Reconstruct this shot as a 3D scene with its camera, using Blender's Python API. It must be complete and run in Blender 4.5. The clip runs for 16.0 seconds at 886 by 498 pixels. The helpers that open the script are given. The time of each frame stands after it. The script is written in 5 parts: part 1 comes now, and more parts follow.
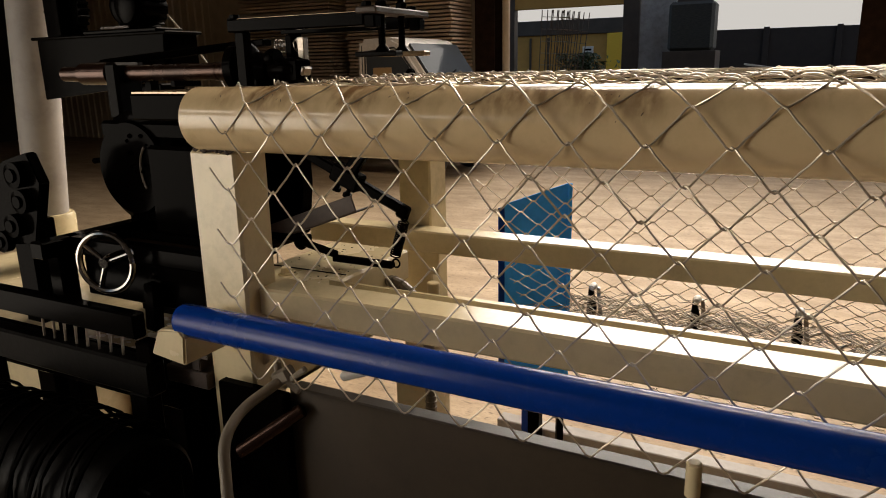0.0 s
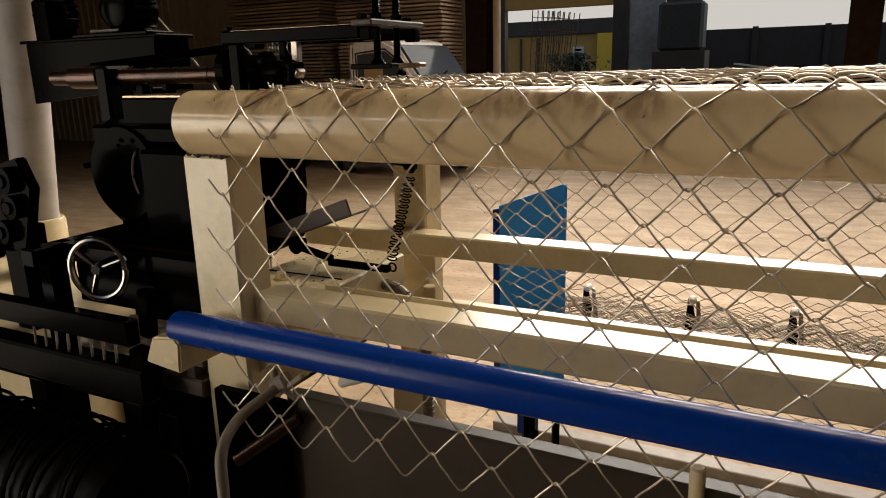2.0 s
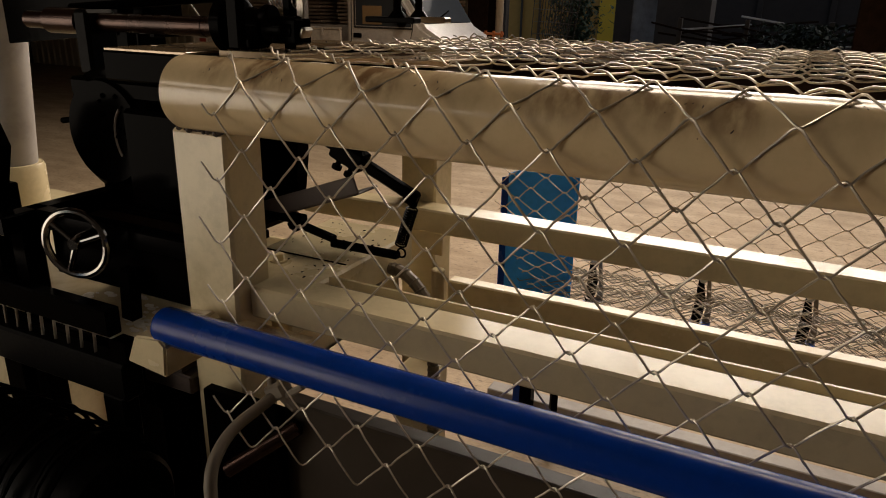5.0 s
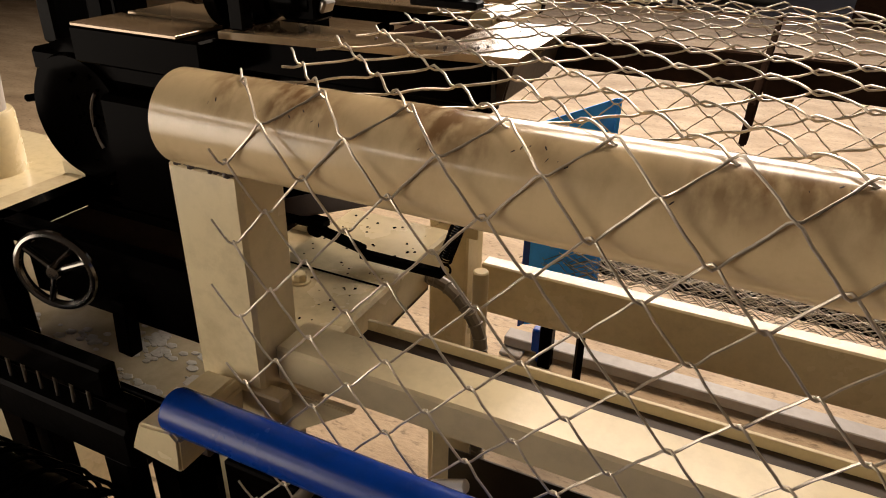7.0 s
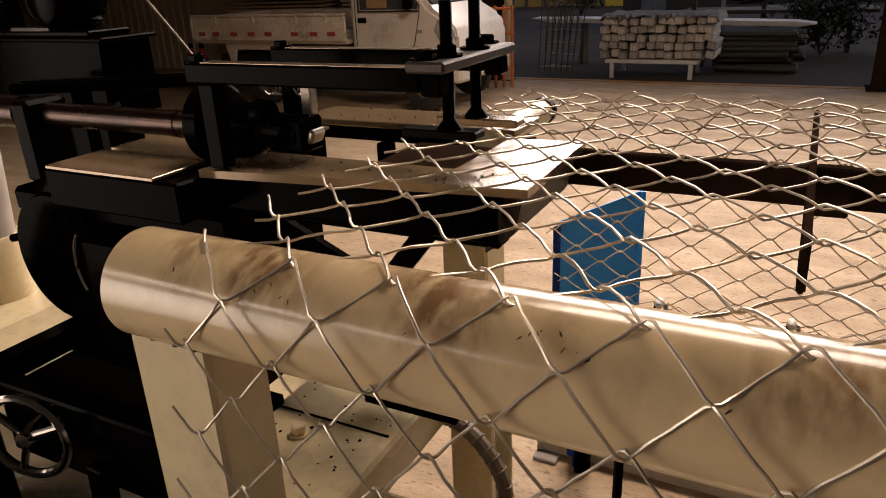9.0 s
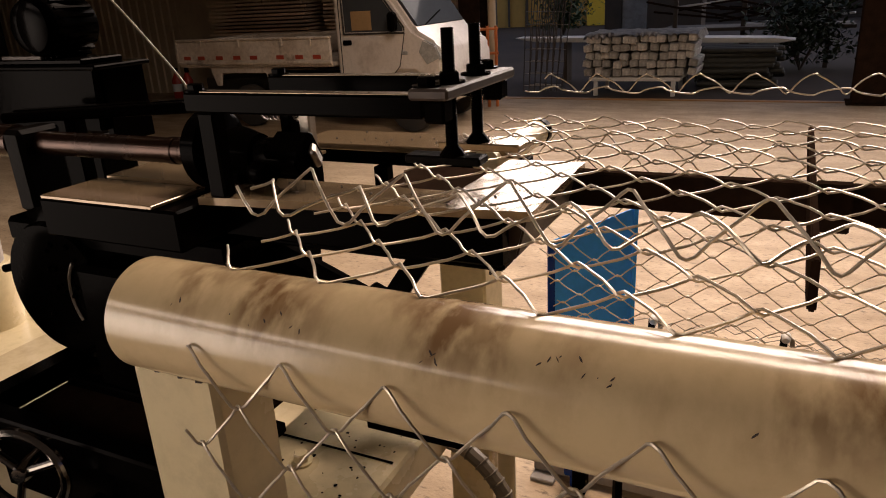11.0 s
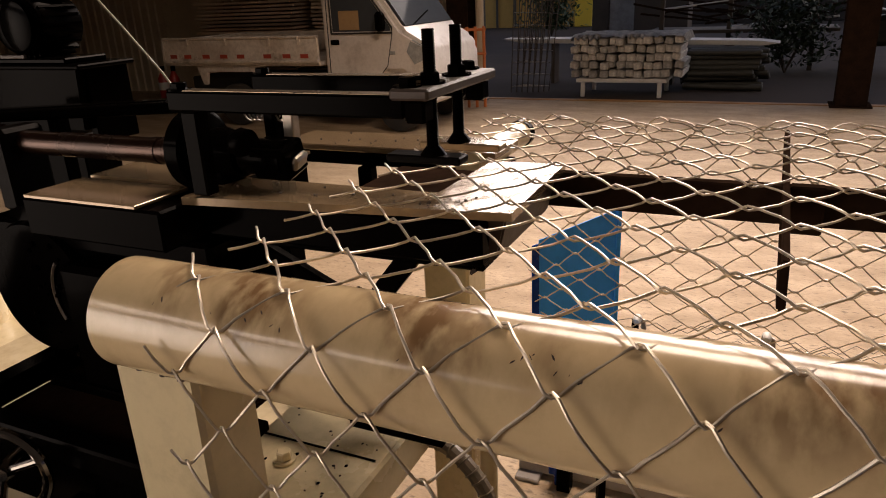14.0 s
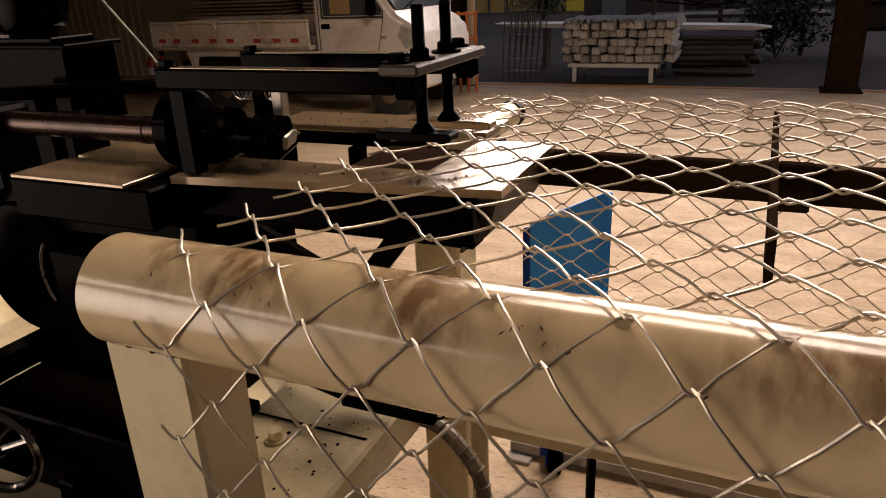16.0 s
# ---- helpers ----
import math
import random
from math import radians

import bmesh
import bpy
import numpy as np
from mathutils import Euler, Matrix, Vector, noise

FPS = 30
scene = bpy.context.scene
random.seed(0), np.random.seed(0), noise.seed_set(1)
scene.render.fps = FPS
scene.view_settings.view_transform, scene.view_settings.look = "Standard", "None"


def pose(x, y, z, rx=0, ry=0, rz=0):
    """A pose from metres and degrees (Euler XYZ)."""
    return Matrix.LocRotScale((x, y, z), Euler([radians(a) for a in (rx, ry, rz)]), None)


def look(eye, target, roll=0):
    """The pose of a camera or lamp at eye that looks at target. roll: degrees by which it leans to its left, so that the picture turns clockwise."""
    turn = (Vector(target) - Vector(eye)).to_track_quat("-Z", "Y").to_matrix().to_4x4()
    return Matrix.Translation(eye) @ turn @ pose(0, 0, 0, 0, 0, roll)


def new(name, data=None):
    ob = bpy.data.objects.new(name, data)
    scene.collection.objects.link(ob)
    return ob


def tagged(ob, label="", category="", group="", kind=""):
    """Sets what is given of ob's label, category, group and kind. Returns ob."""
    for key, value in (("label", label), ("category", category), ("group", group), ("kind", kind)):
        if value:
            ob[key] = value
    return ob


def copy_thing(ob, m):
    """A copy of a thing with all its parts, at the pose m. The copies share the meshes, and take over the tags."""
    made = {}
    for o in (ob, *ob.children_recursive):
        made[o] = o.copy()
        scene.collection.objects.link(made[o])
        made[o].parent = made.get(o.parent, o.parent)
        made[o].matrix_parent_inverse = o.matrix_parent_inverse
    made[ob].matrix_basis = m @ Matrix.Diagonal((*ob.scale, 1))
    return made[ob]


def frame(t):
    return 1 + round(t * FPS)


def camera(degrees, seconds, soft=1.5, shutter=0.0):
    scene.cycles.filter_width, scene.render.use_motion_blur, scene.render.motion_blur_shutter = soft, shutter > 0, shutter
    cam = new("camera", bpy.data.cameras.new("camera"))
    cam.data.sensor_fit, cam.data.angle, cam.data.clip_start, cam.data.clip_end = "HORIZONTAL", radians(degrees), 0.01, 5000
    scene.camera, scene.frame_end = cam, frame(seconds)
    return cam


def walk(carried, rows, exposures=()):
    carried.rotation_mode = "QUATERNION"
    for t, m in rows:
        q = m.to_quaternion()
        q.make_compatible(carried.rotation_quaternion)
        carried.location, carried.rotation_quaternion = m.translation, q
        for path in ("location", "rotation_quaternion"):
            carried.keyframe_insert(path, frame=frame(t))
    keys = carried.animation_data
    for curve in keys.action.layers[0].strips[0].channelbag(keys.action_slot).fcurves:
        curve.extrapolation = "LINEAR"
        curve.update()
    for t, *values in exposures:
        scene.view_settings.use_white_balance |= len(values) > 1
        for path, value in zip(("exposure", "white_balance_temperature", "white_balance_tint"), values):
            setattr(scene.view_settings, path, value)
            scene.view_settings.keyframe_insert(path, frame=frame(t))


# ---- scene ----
cam = camera(64.0, 16.0, soft=1.0)
PATH = [
    (0, (0.054, -0.03, 1.45), (-0.851, 1.682, 0.949), -1.2),
    (0.5, (0.056, -0.031, 1.451), (-0.851, 1.681, 0.955), -1.1),
    (1, (0.05, -0.03, 1.451), (-0.8465, 1.688, 0.963), -1.4),
    (1.5, (0.044, -0.028, 1.453), (-0.842, 1.695, 0.956), -1.5),
    (2, (0.041, -0.024, 1.452), (-0.844, 1.699, 0.953), -1.5),
    (2.5, (0.026, -0.025, 1.454), (-0.823, 1.713, 0.946), -1.2),
    (3, (-0.012, -0.044, 1.454), (-0.771, 1.737, 0.954), -0.9),
    (3.5, (-0.049, -0.064, 1.458), (-0.714, 1.753, 0.949), -1.5),
    (4, (-0.068, -0.058, 1.463), (-0.657, 1.767, 0.896), -1.0),
    (4.5, (-0.067, -0.026, 1.479), (-0.709, 1.772, 0.883), -0.2),
    (5, (-0.061, 0.079, 1.496), (-0.897, 1.773, 0.839), 1.2),
    (7.5, (-0.283, 0.3, 1.611), (-1.026, 1.895, 0.659), 1.2),
    (8, (-0.285, 0.349, 1.619), (-1.113, 1.962, 0.775), -1.4),
    (8.5, (-0.284, 0.377, 1.622), (-1.143, 2.017, 0.866), -2.5),
    (9, (-0.289, 0.389, 1.62), (-1.152, 2.038, 0.886), -2.5),
    (9.5, (-0.296, 0.393, 1.618), (-1.169, 2.046, 0.906), -3.0),
    (10, (-0.299, 0.391, 1.618), (-1.153, 2.057, 0.916), -3.0),
    (10.2, (-0.3, 0.386, 1.62), (-1.155, 2.058, 0.932), -3.3),
    (12.5, (-0.316, 0.387, 1.625), (-1.122, 2.081, 0.932), -2.4),
    (13, (-0.314, 0.386, 1.625), (-1.119, 2.08, 0.93), -2.4),
    (13.5, (-0.303, 0.385, 1.627), (-1.104, 2.082, 0.936), -2.6),
    (14, (-0.296, 0.381, 1.627), (-1.103, 2.078, 0.94), -2.7),
    (14.5, (-0.295, 0.378, 1.624), (-1.09, 2.077, 0.93), -2.3),
    (15, (-0.298, 0.376, 1.621), (-1.086, 2.071, 0.91), -2.3),
    (15.5, (-0.296, 0.377, 1.619), (-1.072, 2.073, 0.896), -2.4),
    (16, (-0.293, 0.378, 1.619), (-1.075, 2.071, 0.895), -2.6),
]
EXPOSURE = [(0.0, -0.1, 6450, 9), (3.4, -0.1, 6450, 9), (3.9, -0.45, 6450, 9), (4.4, -0.74, 6550, 9), (5.2, -0.78, 6650, 11), (6.6, -0.1, 6600, 12), (7.4, 0.1, 6700, 14),
            (8.4, -0.04, 6700, 18), (9.2, -0.17, 6750, 20), (16.0, -0.17, 6750, 20)]
walk(cam, [(t, look(eye, target, roll)) for t, eye, target, roll in PATH], EXPOSURE)
# K, FL: the machine is drawn to a scale of 0.76, its floor at -0.46
K, FL = 0.76, -0.46

# ---- world and light ----
world = bpy.data.worlds.new("world")
scene.world = world
world.use_nodes = True
wn, wl = world.node_tree.nodes, world.node_tree.links
sky = wn.new("ShaderNodeTexSky")
sky.sky_type = "NISHITA"
sky.sun_disc = False
sky.sun_elevation, sky.sun_rotation = radians(38), radians(60)
sky.dust_density, sky.air_density = 1.5, 1.0
wl.new(sky.outputs[0], wn["Background"].inputs[0])
wn["Background"].inputs[1].default_value = 0.11


def area(name, m, sx, sy, watts, colour):
    d = bpy.data.lights.new(name, "AREA")
    d.shape, d.size, d.size_y, d.energy, d.color = "RECTANGLE", sx, sy, watts, colour
    ob = new(name, d)
    ob.matrix_world = m
    return ob


sun = new("sun", bpy.data.lights.new("sun", "SUN"))
sun.data.energy, sun.data.angle, sun.data.color = 0.25, radians(14), (1.0, 0.95, 0.88)
sun.matrix_world = look((8, 6, 10), (4, 9, 0))
far_sky = area("sky_far_opening", look((-1.3, 10.8, 4.75), (-0.8, 2.0, 1.2)), 7.4, 4.0, 430, (1.0, 0.91, 0.81))
far_sky.data.spread = radians(110)
# assumed overhead source, added to brighten the floor behind the machine
roof_fill = area("sky_roof_light", look((-0.6, 4.1, 4.9), (-0.6, 4.1, 0)), 2.4, 1.6, 235, (1.0, 0.83, 0.65))
roof_fill.data.spread = radians(150)
area("sky_rear_window", look((-2.25, -1.15, 2.36), (-0.9, 0.85, 1.2)), 2.9, 0.22, 14, (1.0, 0.86, 0.72))
# added fill for the front faces, narrowed so the right end stays dark
rear_fill = area("sky_rear_door", look((-3.2, -1.2, 1.15), (-0.9, 0.9, 1.2)), 2.2, 1.9, 8.5, (1.0, 0.87, 0.72))
rear_fill.data.spread = radians(55)


# ---- materials ----
def material(name, colour, rough=0.5, metal=0.0, second=None, grain=20.0, patch=3.0, amount=0.5, bump=0.1, bump_scale=80.0,
             stain=None, stain_scale=6.0, stain_amount=0.0, spec=0.5, vary=0.0, uneven=1.0, stretch=(1, 1, 1), coords="Object"):
    """A node material with colour variation at two scales, stains, roughness variation and a fine relief."""
    m = bpy.data.materials.new(name)
    m.use_nodes = True
    n, l = m.node_tree.nodes, m.node_tree.links
    b = n["Principled BSDF"]
    tc = n.new("ShaderNodeTexCoord")
    mp = n.new("ShaderNodeMapping")
    mp.inputs["Scale"].default_value = stretch
    l.new(tc.outputs[coords], mp.inputs[0])

    def tex(scale, detail=6.0, rough_=0.6):
        t = n.new("ShaderNodeTexNoise")
        t.inputs["Scale"].default_value, t.inputs["Detail"].default_value, t.inputs["Roughness"].default_value = scale, detail, rough_
        l.new(mp.outputs[0], t.inputs["Vector"])
        return t

    def ramp(source, lo, hi):
        r = n.new("ShaderNodeMapRange")
        r.inputs["From Min"].default_value, r.inputs["From Max"].default_value = lo, hi
        l.new(source, r.inputs["Value"])
        return r.outputs[0]

    def mix(fac, a, c):
        x = n.new("ShaderNodeMix")
        x.data_type = "RGBA"
        if isinstance(fac, float):
            x.inputs[0].default_value = fac
        else:
            l.new(fac, x.inputs[0])
        for sock, v in ((x.inputs[6], a), (x.inputs[7], c)):
            if isinstance(v, tuple):
                sock.default_value = (*v, 1)
            else:
                l.new(v, sock)
        return x.outputs[2]

    second = second or tuple(c * 0.7 for c in colour)
    p, g = tex(patch), tex(grain, 8.0, 0.7)
    add = n.new("ShaderNodeMath")
    add.operation = "MULTIPLY"
    l.new(ramp(p.outputs[0], 0.35, 0.7), add.inputs[0])
    add.inputs[1].default_value = amount
    col = mix(add.outputs[0], colour, second)
    gm = n.new("ShaderNodeMath")
    gm.operation = "MULTIPLY"
    l.new(ramp(g.outputs[0], 0.45, 0.75), gm.inputs[0])
    gm.inputs[1].default_value = amount * 0.6
    col = mix(gm.outputs[0], col, tuple(c * 0.6 for c in second))
    if stain:
        st = tex(stain_scale, 7.0, 0.62)
        sm = n.new("ShaderNodeMath")
        sm.operation = "MULTIPLY"
        l.new(ramp(st.outputs[0], 0.56, 0.70), sm.inputs[0])
        sm.inputs[1].default_value = stain_amount
        col = mix(sm.outputs[0], col, stain)
    if vary:
        oi = n.new("ShaderNodeObjectInfo")
        hs = n.new("ShaderNodeHueSaturation")
        mr = n.new("ShaderNodeMapRange")
        mr.inputs["To Min"].default_value, mr.inputs["To Max"].default_value = 1 - vary, 1 + vary
        l.new(oi.outputs["Random"], mr.inputs["Value"])
        l.new(mr.outputs[0], hs.inputs["Value"])
        l.new(col, hs.inputs["Color"])
        col = hs.outputs[0]
    l.new(col, b.inputs["Base Color"])
    rr = n.new("ShaderNodeMapRange")
    rr.inputs["To Min"].default_value, rr.inputs["To Max"].default_value = max(rough - 0.12 * uneven, 0.03), min(rough + 0.15 * uneven, 1)
    l.new(p.outputs[0], rr.inputs["Value"])
    l.new(rr.outputs[0], b.inputs["Roughness"])
    b.inputs["Metallic"].default_value = metal
    b.inputs["Specular IOR Level"].default_value = spec
    if bump:
        bt = tex(bump_scale, 5.0)
        bp = n.new("ShaderNodeBump")
        bp.inputs["Strength"].default_value, bp.inputs["Distance"].default_value = bump, 0.002
        l.new(bt.outputs[0], bp.inputs["Height"])
        l.new(bp.outputs[0], b.inputs["Normal"])
    return m


CREAM = material("cream_paint", (0.60, 0.48, 0.31), 0.26, second=(0.52, 0.41, 0.28), amount=0.45, patch=4, grain=60, bump=0.12, bump_scale=60,
                 stain=(0.16, 0.11, 0.06), stain_scale=9, stain_amount=0.45)
CREAM_CLEAN = material("cream_enamel", (0.70, 0.585, 0.36), 0.24, second=(0.55, 0.45, 0.28), amount=0.4, patch=3, grain=40, bump=0.1, bump_scale=50,
                       stain=(0.25, 0.19, 0.11), stain_scale=5, stain_amount=0.25)
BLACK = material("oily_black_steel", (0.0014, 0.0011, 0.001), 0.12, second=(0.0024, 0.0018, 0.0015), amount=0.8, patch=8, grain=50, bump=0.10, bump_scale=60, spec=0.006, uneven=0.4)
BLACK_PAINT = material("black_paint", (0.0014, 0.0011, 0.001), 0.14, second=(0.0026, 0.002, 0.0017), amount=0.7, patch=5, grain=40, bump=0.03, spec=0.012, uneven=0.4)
DULL_BLACK = material("dull_black_steel", (0.002, 0.0016, 0.0013), 0.4, second=(0.004, 0.003, 0.0025), amount=0.8, patch=9, grain=50, bump=0.3, spec=0.03)
# pale metal for strips that stand in for the beams' reflected light
REFLECTION_TOP = material("reflection_strip_steel", (0.26, 0.20, 0.14), 0.28, 0.9, second=(0.16, 0.12, 0.085), amount=0.7, patch=10, grain=90, bump=0.15, bump_scale=120)
BROWN_STEEL = material("brown_rusted_steel", (0.05, 0.03, 0.02), 0.55, second=(0.025, 0.016, 0.012), amount=0.8, patch=10, grain=70, bump=0.3)
BARE = material("bare_steel", (0.42, 0.38, 0.33), 0.32, 1.0, second=(0.25, 0.2, 0.16), amount=0.6, patch=8, grain=120, bump=0.2, bump_scale=200)
RUST_BAR = material("dark_rusted_bar", (0.032, 0.018, 0.012), 1.0, second=(0.015, 0.01, 0.007), amount=0.8, patch=10, grain=70, bump=0.3, spec=0.0)
COPPER = material("oiled_copper_steel", (0.04, 0.018, 0.011), 0.24, 0.7, second=(0.016, 0.009, 0.006), amount=0.7, patch=12, grain=90, bump=0.15)
CHROME = material("chrome", (0.30, 0.28, 0.26), 0.14, 1.0, second=(0.2, 0.185, 0.17), amount=0.4, bump=0.05)
WIRE = material("galvanized_wire", (0.70, 0.62, 0.51), 0.34, 0.6, second=(0.34, 0.28, 0.2), amount=0.6, patch=14, grain=150, bump=0.1, bump_scale=300)
BLUE = material("blue_enamel", (0.001, 0.032, 0.25), 0.26, second=(0.001, 0.033, 0.20), amount=0.5, patch=4, grain=60, bump=0.06, bump_scale=40,
                stain=(0.15, 0.2, 0.3), stain_scale=90, stain_amount=0.06, spec=0.18)
BLUE_SHEET = material("light_blue_sheet", (0.035, 0.32, 0.95), 0.4, second=(0.03, 0.27, 0.85), amount=0.5, patch=4, grain=60, bump=0.1, spec=0.25)
TABLE = material("worn_table_steel", (0.31, 0.22, 0.13), 0.12, 0.35, second=(0.24, 0.165, 0.09), amount=0.7, patch=9, grain=60, bump=0.04, bump_scale=30,
                 stain=(0.10, 0.07, 0.04), stain_scale=14, stain_amount=0.45, uneven=0.35, spec=0.8)
FLOOR = material("concrete_floor", (0.46, 0.335, 0.205), 0.65, second=(0.27, 0.185, 0.105), amount=0.9, patch=2.2, grain=34, bump=1.0, bump_scale=40,
                 stain=(0.14, 0.095, 0.052), stain_scale=17, stain_amount=1.0, stretch=(1, 2.4, 1))
# base colour lowered to hold the shade of the covered yard
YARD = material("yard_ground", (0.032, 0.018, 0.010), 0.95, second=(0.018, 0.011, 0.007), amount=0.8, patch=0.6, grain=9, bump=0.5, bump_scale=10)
CLAD = material("cream_cladding", (0.58, 0.46, 0.31), 0.5, second=(0.5, 0.39, 0.26), amount=0.6, patch=0.8, grain=9, bump=0.15, stain=(0.2, 0.14, 0.09), stain_scale=1.3, stain_amount=0.5)
HALL = material("hall_wall_sheet", (0.055, 0.045, 0.036), 0.7, second=(0.04, 0.032, 0.026), amount=0.6, patch=0.5, grain=6, bump=0.2)
STEEL_POST = material("painted_column_steel", (0.07, 0.05, 0.035), 0.55, second=(0.04, 0.028, 0.02), amount=0.7, patch=2, grain=20, bump=0.2)
SHEETS = material("stacked_sheet_edges", (0.62, 0.46, 0.31), 0.5, 0.2, second=(0.34, 0.24, 0.15), amount=0.7, patch=2, grain=20, bump=0.2, vary=0.35)
TRUCK = material("silver_truck_paint", (0.76, 0.70, 0.64), 0.3, 0.12, second=(0.62, 0.54, 0.46), amount=0.6, patch=1.5, grain=25, bump=0.05, stain=(0.25, 0.18, 0.12), stain_scale=2.5, stain_amount=0.4)
TRUCK_BED = material("dusty_bed_paint", (0.76, 0.68, 0.58), 0.5, 0.05, second=(0.42, 0.32, 0.23), amount=0.8, patch=2.5, grain=25, bump=0.1, stain=(0.12, 0.08, 0.05), stain_scale=4, stain_amount=0.7)
GLASS = material("dark_glass", (0.05, 0.055, 0.06), 0.07, second=(0.04, 0.04, 0.045), amount=0.3, bump=0.0, spec=0.12, uneven=0.3)
GLASS.node_tree.nodes["Principled BSDF"].inputs["IOR"].default_value = 1.12
DARK_WIRE = material("dull_oily_wire", (0.26, 0.22, 0.16), 0.45, 0.5, second=(0.10, 0.08, 0.055), amount=0.8, patch=14, grain=150, bump=0.1, bump_scale=300)
LAMP_GLASS = material("lamp_glass", (0.55, 0.55, 0.52), 0.12, 0.3, second=(0.3, 0.3, 0.3), amount=0.8, patch=18, grain=60, bump=0.2)
SEAT = material("tan_seat_cover", (0.35, 0.22, 0.10), 0.7, amount=0.5, bump=0.2)
RUBBER = material("tyre_rubber", (0.02, 0.02, 0.02), 0.75, second=(0.06, 0.045, 0.03), amount=0.6, bump=0.3)
RED = material("red_reflector", (0.42, 0.06, 0.03), 0.4, amount=0.4, bump=0.05)
RED_PAINT = material("red_extinguisher_paint", (0.45, 0.035, 0.02), 0.35, amount=0.5, bump=0.05)
ORANGE = material("orange_rust_paint", (0.58, 0.16, 0.03), 0.5, second=(0.4, 0.1, 0.02), amount=0.6, bump=0.2)
YELLOW = material("yellow_paint", (0.85, 0.52, 0.04), 0.5, second=(0.8, 0.45, 0.03), amount=0.3, patch=1, bump=0.1)
OCHRE = material("ochre_render", (0.55, 0.30, 0.07), 0.8, second=(0.45, 0.23, 0.05), amount=0.5, patch=0.4, grain=5, bump=0.2)
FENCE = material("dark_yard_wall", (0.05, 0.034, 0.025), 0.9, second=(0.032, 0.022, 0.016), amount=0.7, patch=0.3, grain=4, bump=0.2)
WHITE_WRAP = material("white_wrapped_packs", (0.66, 0.62, 0.56), 0.45, second=(0.16, 0.145, 0.13), amount=0.9, patch=9, grain=30, bump=0.4, bump_scale=30, vary=0.35)
WHITE = material("white_sheet_paint", (0.70, 0.68, 0.64), 0.4, second=(0.55, 0.52, 0.47), amount=0.5, patch=1.5, bump=0.1)
DARK_ROLL = material("dark_green_wire_rolls", (0.016, 0.017, 0.013), 0.6, second=(0.07, 0.065, 0.05), amount=0.9, patch=9, grain=60, bump=0.6, stretch=(1, 8, 8))
LEAF = material("dark_leaves", (0.035, 0.06, 0.02), 0.6, second=(0.02, 0.035, 0.013), amount=0.8, patch=3, bump=0.1, vary=0.4)
PANEL_WHITE = material("translucent_white_panel", (0.40, 0.37, 0.34), 0.6, second=(0.20, 0.17, 0.15), amount=0.8, patch=1.2, grain=8, bump=0.1)
TRAY = material("oily_tray_sheet", (0.055, 0.042, 0.028), 0.42, 0.2, second=(0.035, 0.026, 0.018), amount=0.7, patch=3, grain=30, bump=0.15, stain=(0.05, 0.035, 0.025), stain_scale=4, stain_amount=0.6)
HOSE = material("grey_corrugated_hose", (0.22, 0.18, 0.13), 0.5, amount=0.5, bump=0.1)
LIQUID = material("milky_coolant", (0.66, 0.55, 0.36), 0.12, second=(0.48, 0.37, 0.2), amount=0.6, patch=5, grain=20, bump=0.08, bump_scale=14)
GREASE = material("pale_grease", (0.82, 0.77, 0.68), 0.3, second=(0.35, 0.28, 0.18), amount=0.6, patch=25, grain=120, bump=0.6, bump_scale=60)
RUST_LINE = material("rust_threshold", (0.35, 0.17, 0.05), 0.5, amount=0.6, patch=2, bump=0.2)


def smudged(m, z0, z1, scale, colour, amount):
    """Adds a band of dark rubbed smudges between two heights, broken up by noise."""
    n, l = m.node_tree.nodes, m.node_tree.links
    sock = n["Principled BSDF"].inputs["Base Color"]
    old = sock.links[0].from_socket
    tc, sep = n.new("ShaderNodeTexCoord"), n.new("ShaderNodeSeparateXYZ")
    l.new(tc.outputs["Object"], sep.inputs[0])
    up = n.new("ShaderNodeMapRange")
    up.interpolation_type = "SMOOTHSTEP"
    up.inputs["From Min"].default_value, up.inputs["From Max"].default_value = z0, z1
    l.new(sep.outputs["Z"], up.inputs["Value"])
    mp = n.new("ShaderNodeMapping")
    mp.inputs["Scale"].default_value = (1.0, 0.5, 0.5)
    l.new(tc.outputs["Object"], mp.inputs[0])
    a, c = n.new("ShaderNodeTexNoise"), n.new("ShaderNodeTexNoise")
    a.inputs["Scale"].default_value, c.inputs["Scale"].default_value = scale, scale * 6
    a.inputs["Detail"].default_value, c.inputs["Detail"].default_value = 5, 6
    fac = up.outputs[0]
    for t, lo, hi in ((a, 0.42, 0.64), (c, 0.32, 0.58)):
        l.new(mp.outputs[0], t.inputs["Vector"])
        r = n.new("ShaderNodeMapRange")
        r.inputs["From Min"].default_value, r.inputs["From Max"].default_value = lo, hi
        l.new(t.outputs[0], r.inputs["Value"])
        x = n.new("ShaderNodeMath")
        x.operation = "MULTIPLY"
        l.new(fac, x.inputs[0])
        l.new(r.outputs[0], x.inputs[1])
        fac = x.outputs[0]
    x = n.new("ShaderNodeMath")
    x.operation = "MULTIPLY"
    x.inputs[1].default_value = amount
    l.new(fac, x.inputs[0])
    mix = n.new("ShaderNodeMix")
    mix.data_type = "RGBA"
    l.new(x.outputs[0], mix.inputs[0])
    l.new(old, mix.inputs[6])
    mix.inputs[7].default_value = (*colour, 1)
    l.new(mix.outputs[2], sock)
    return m


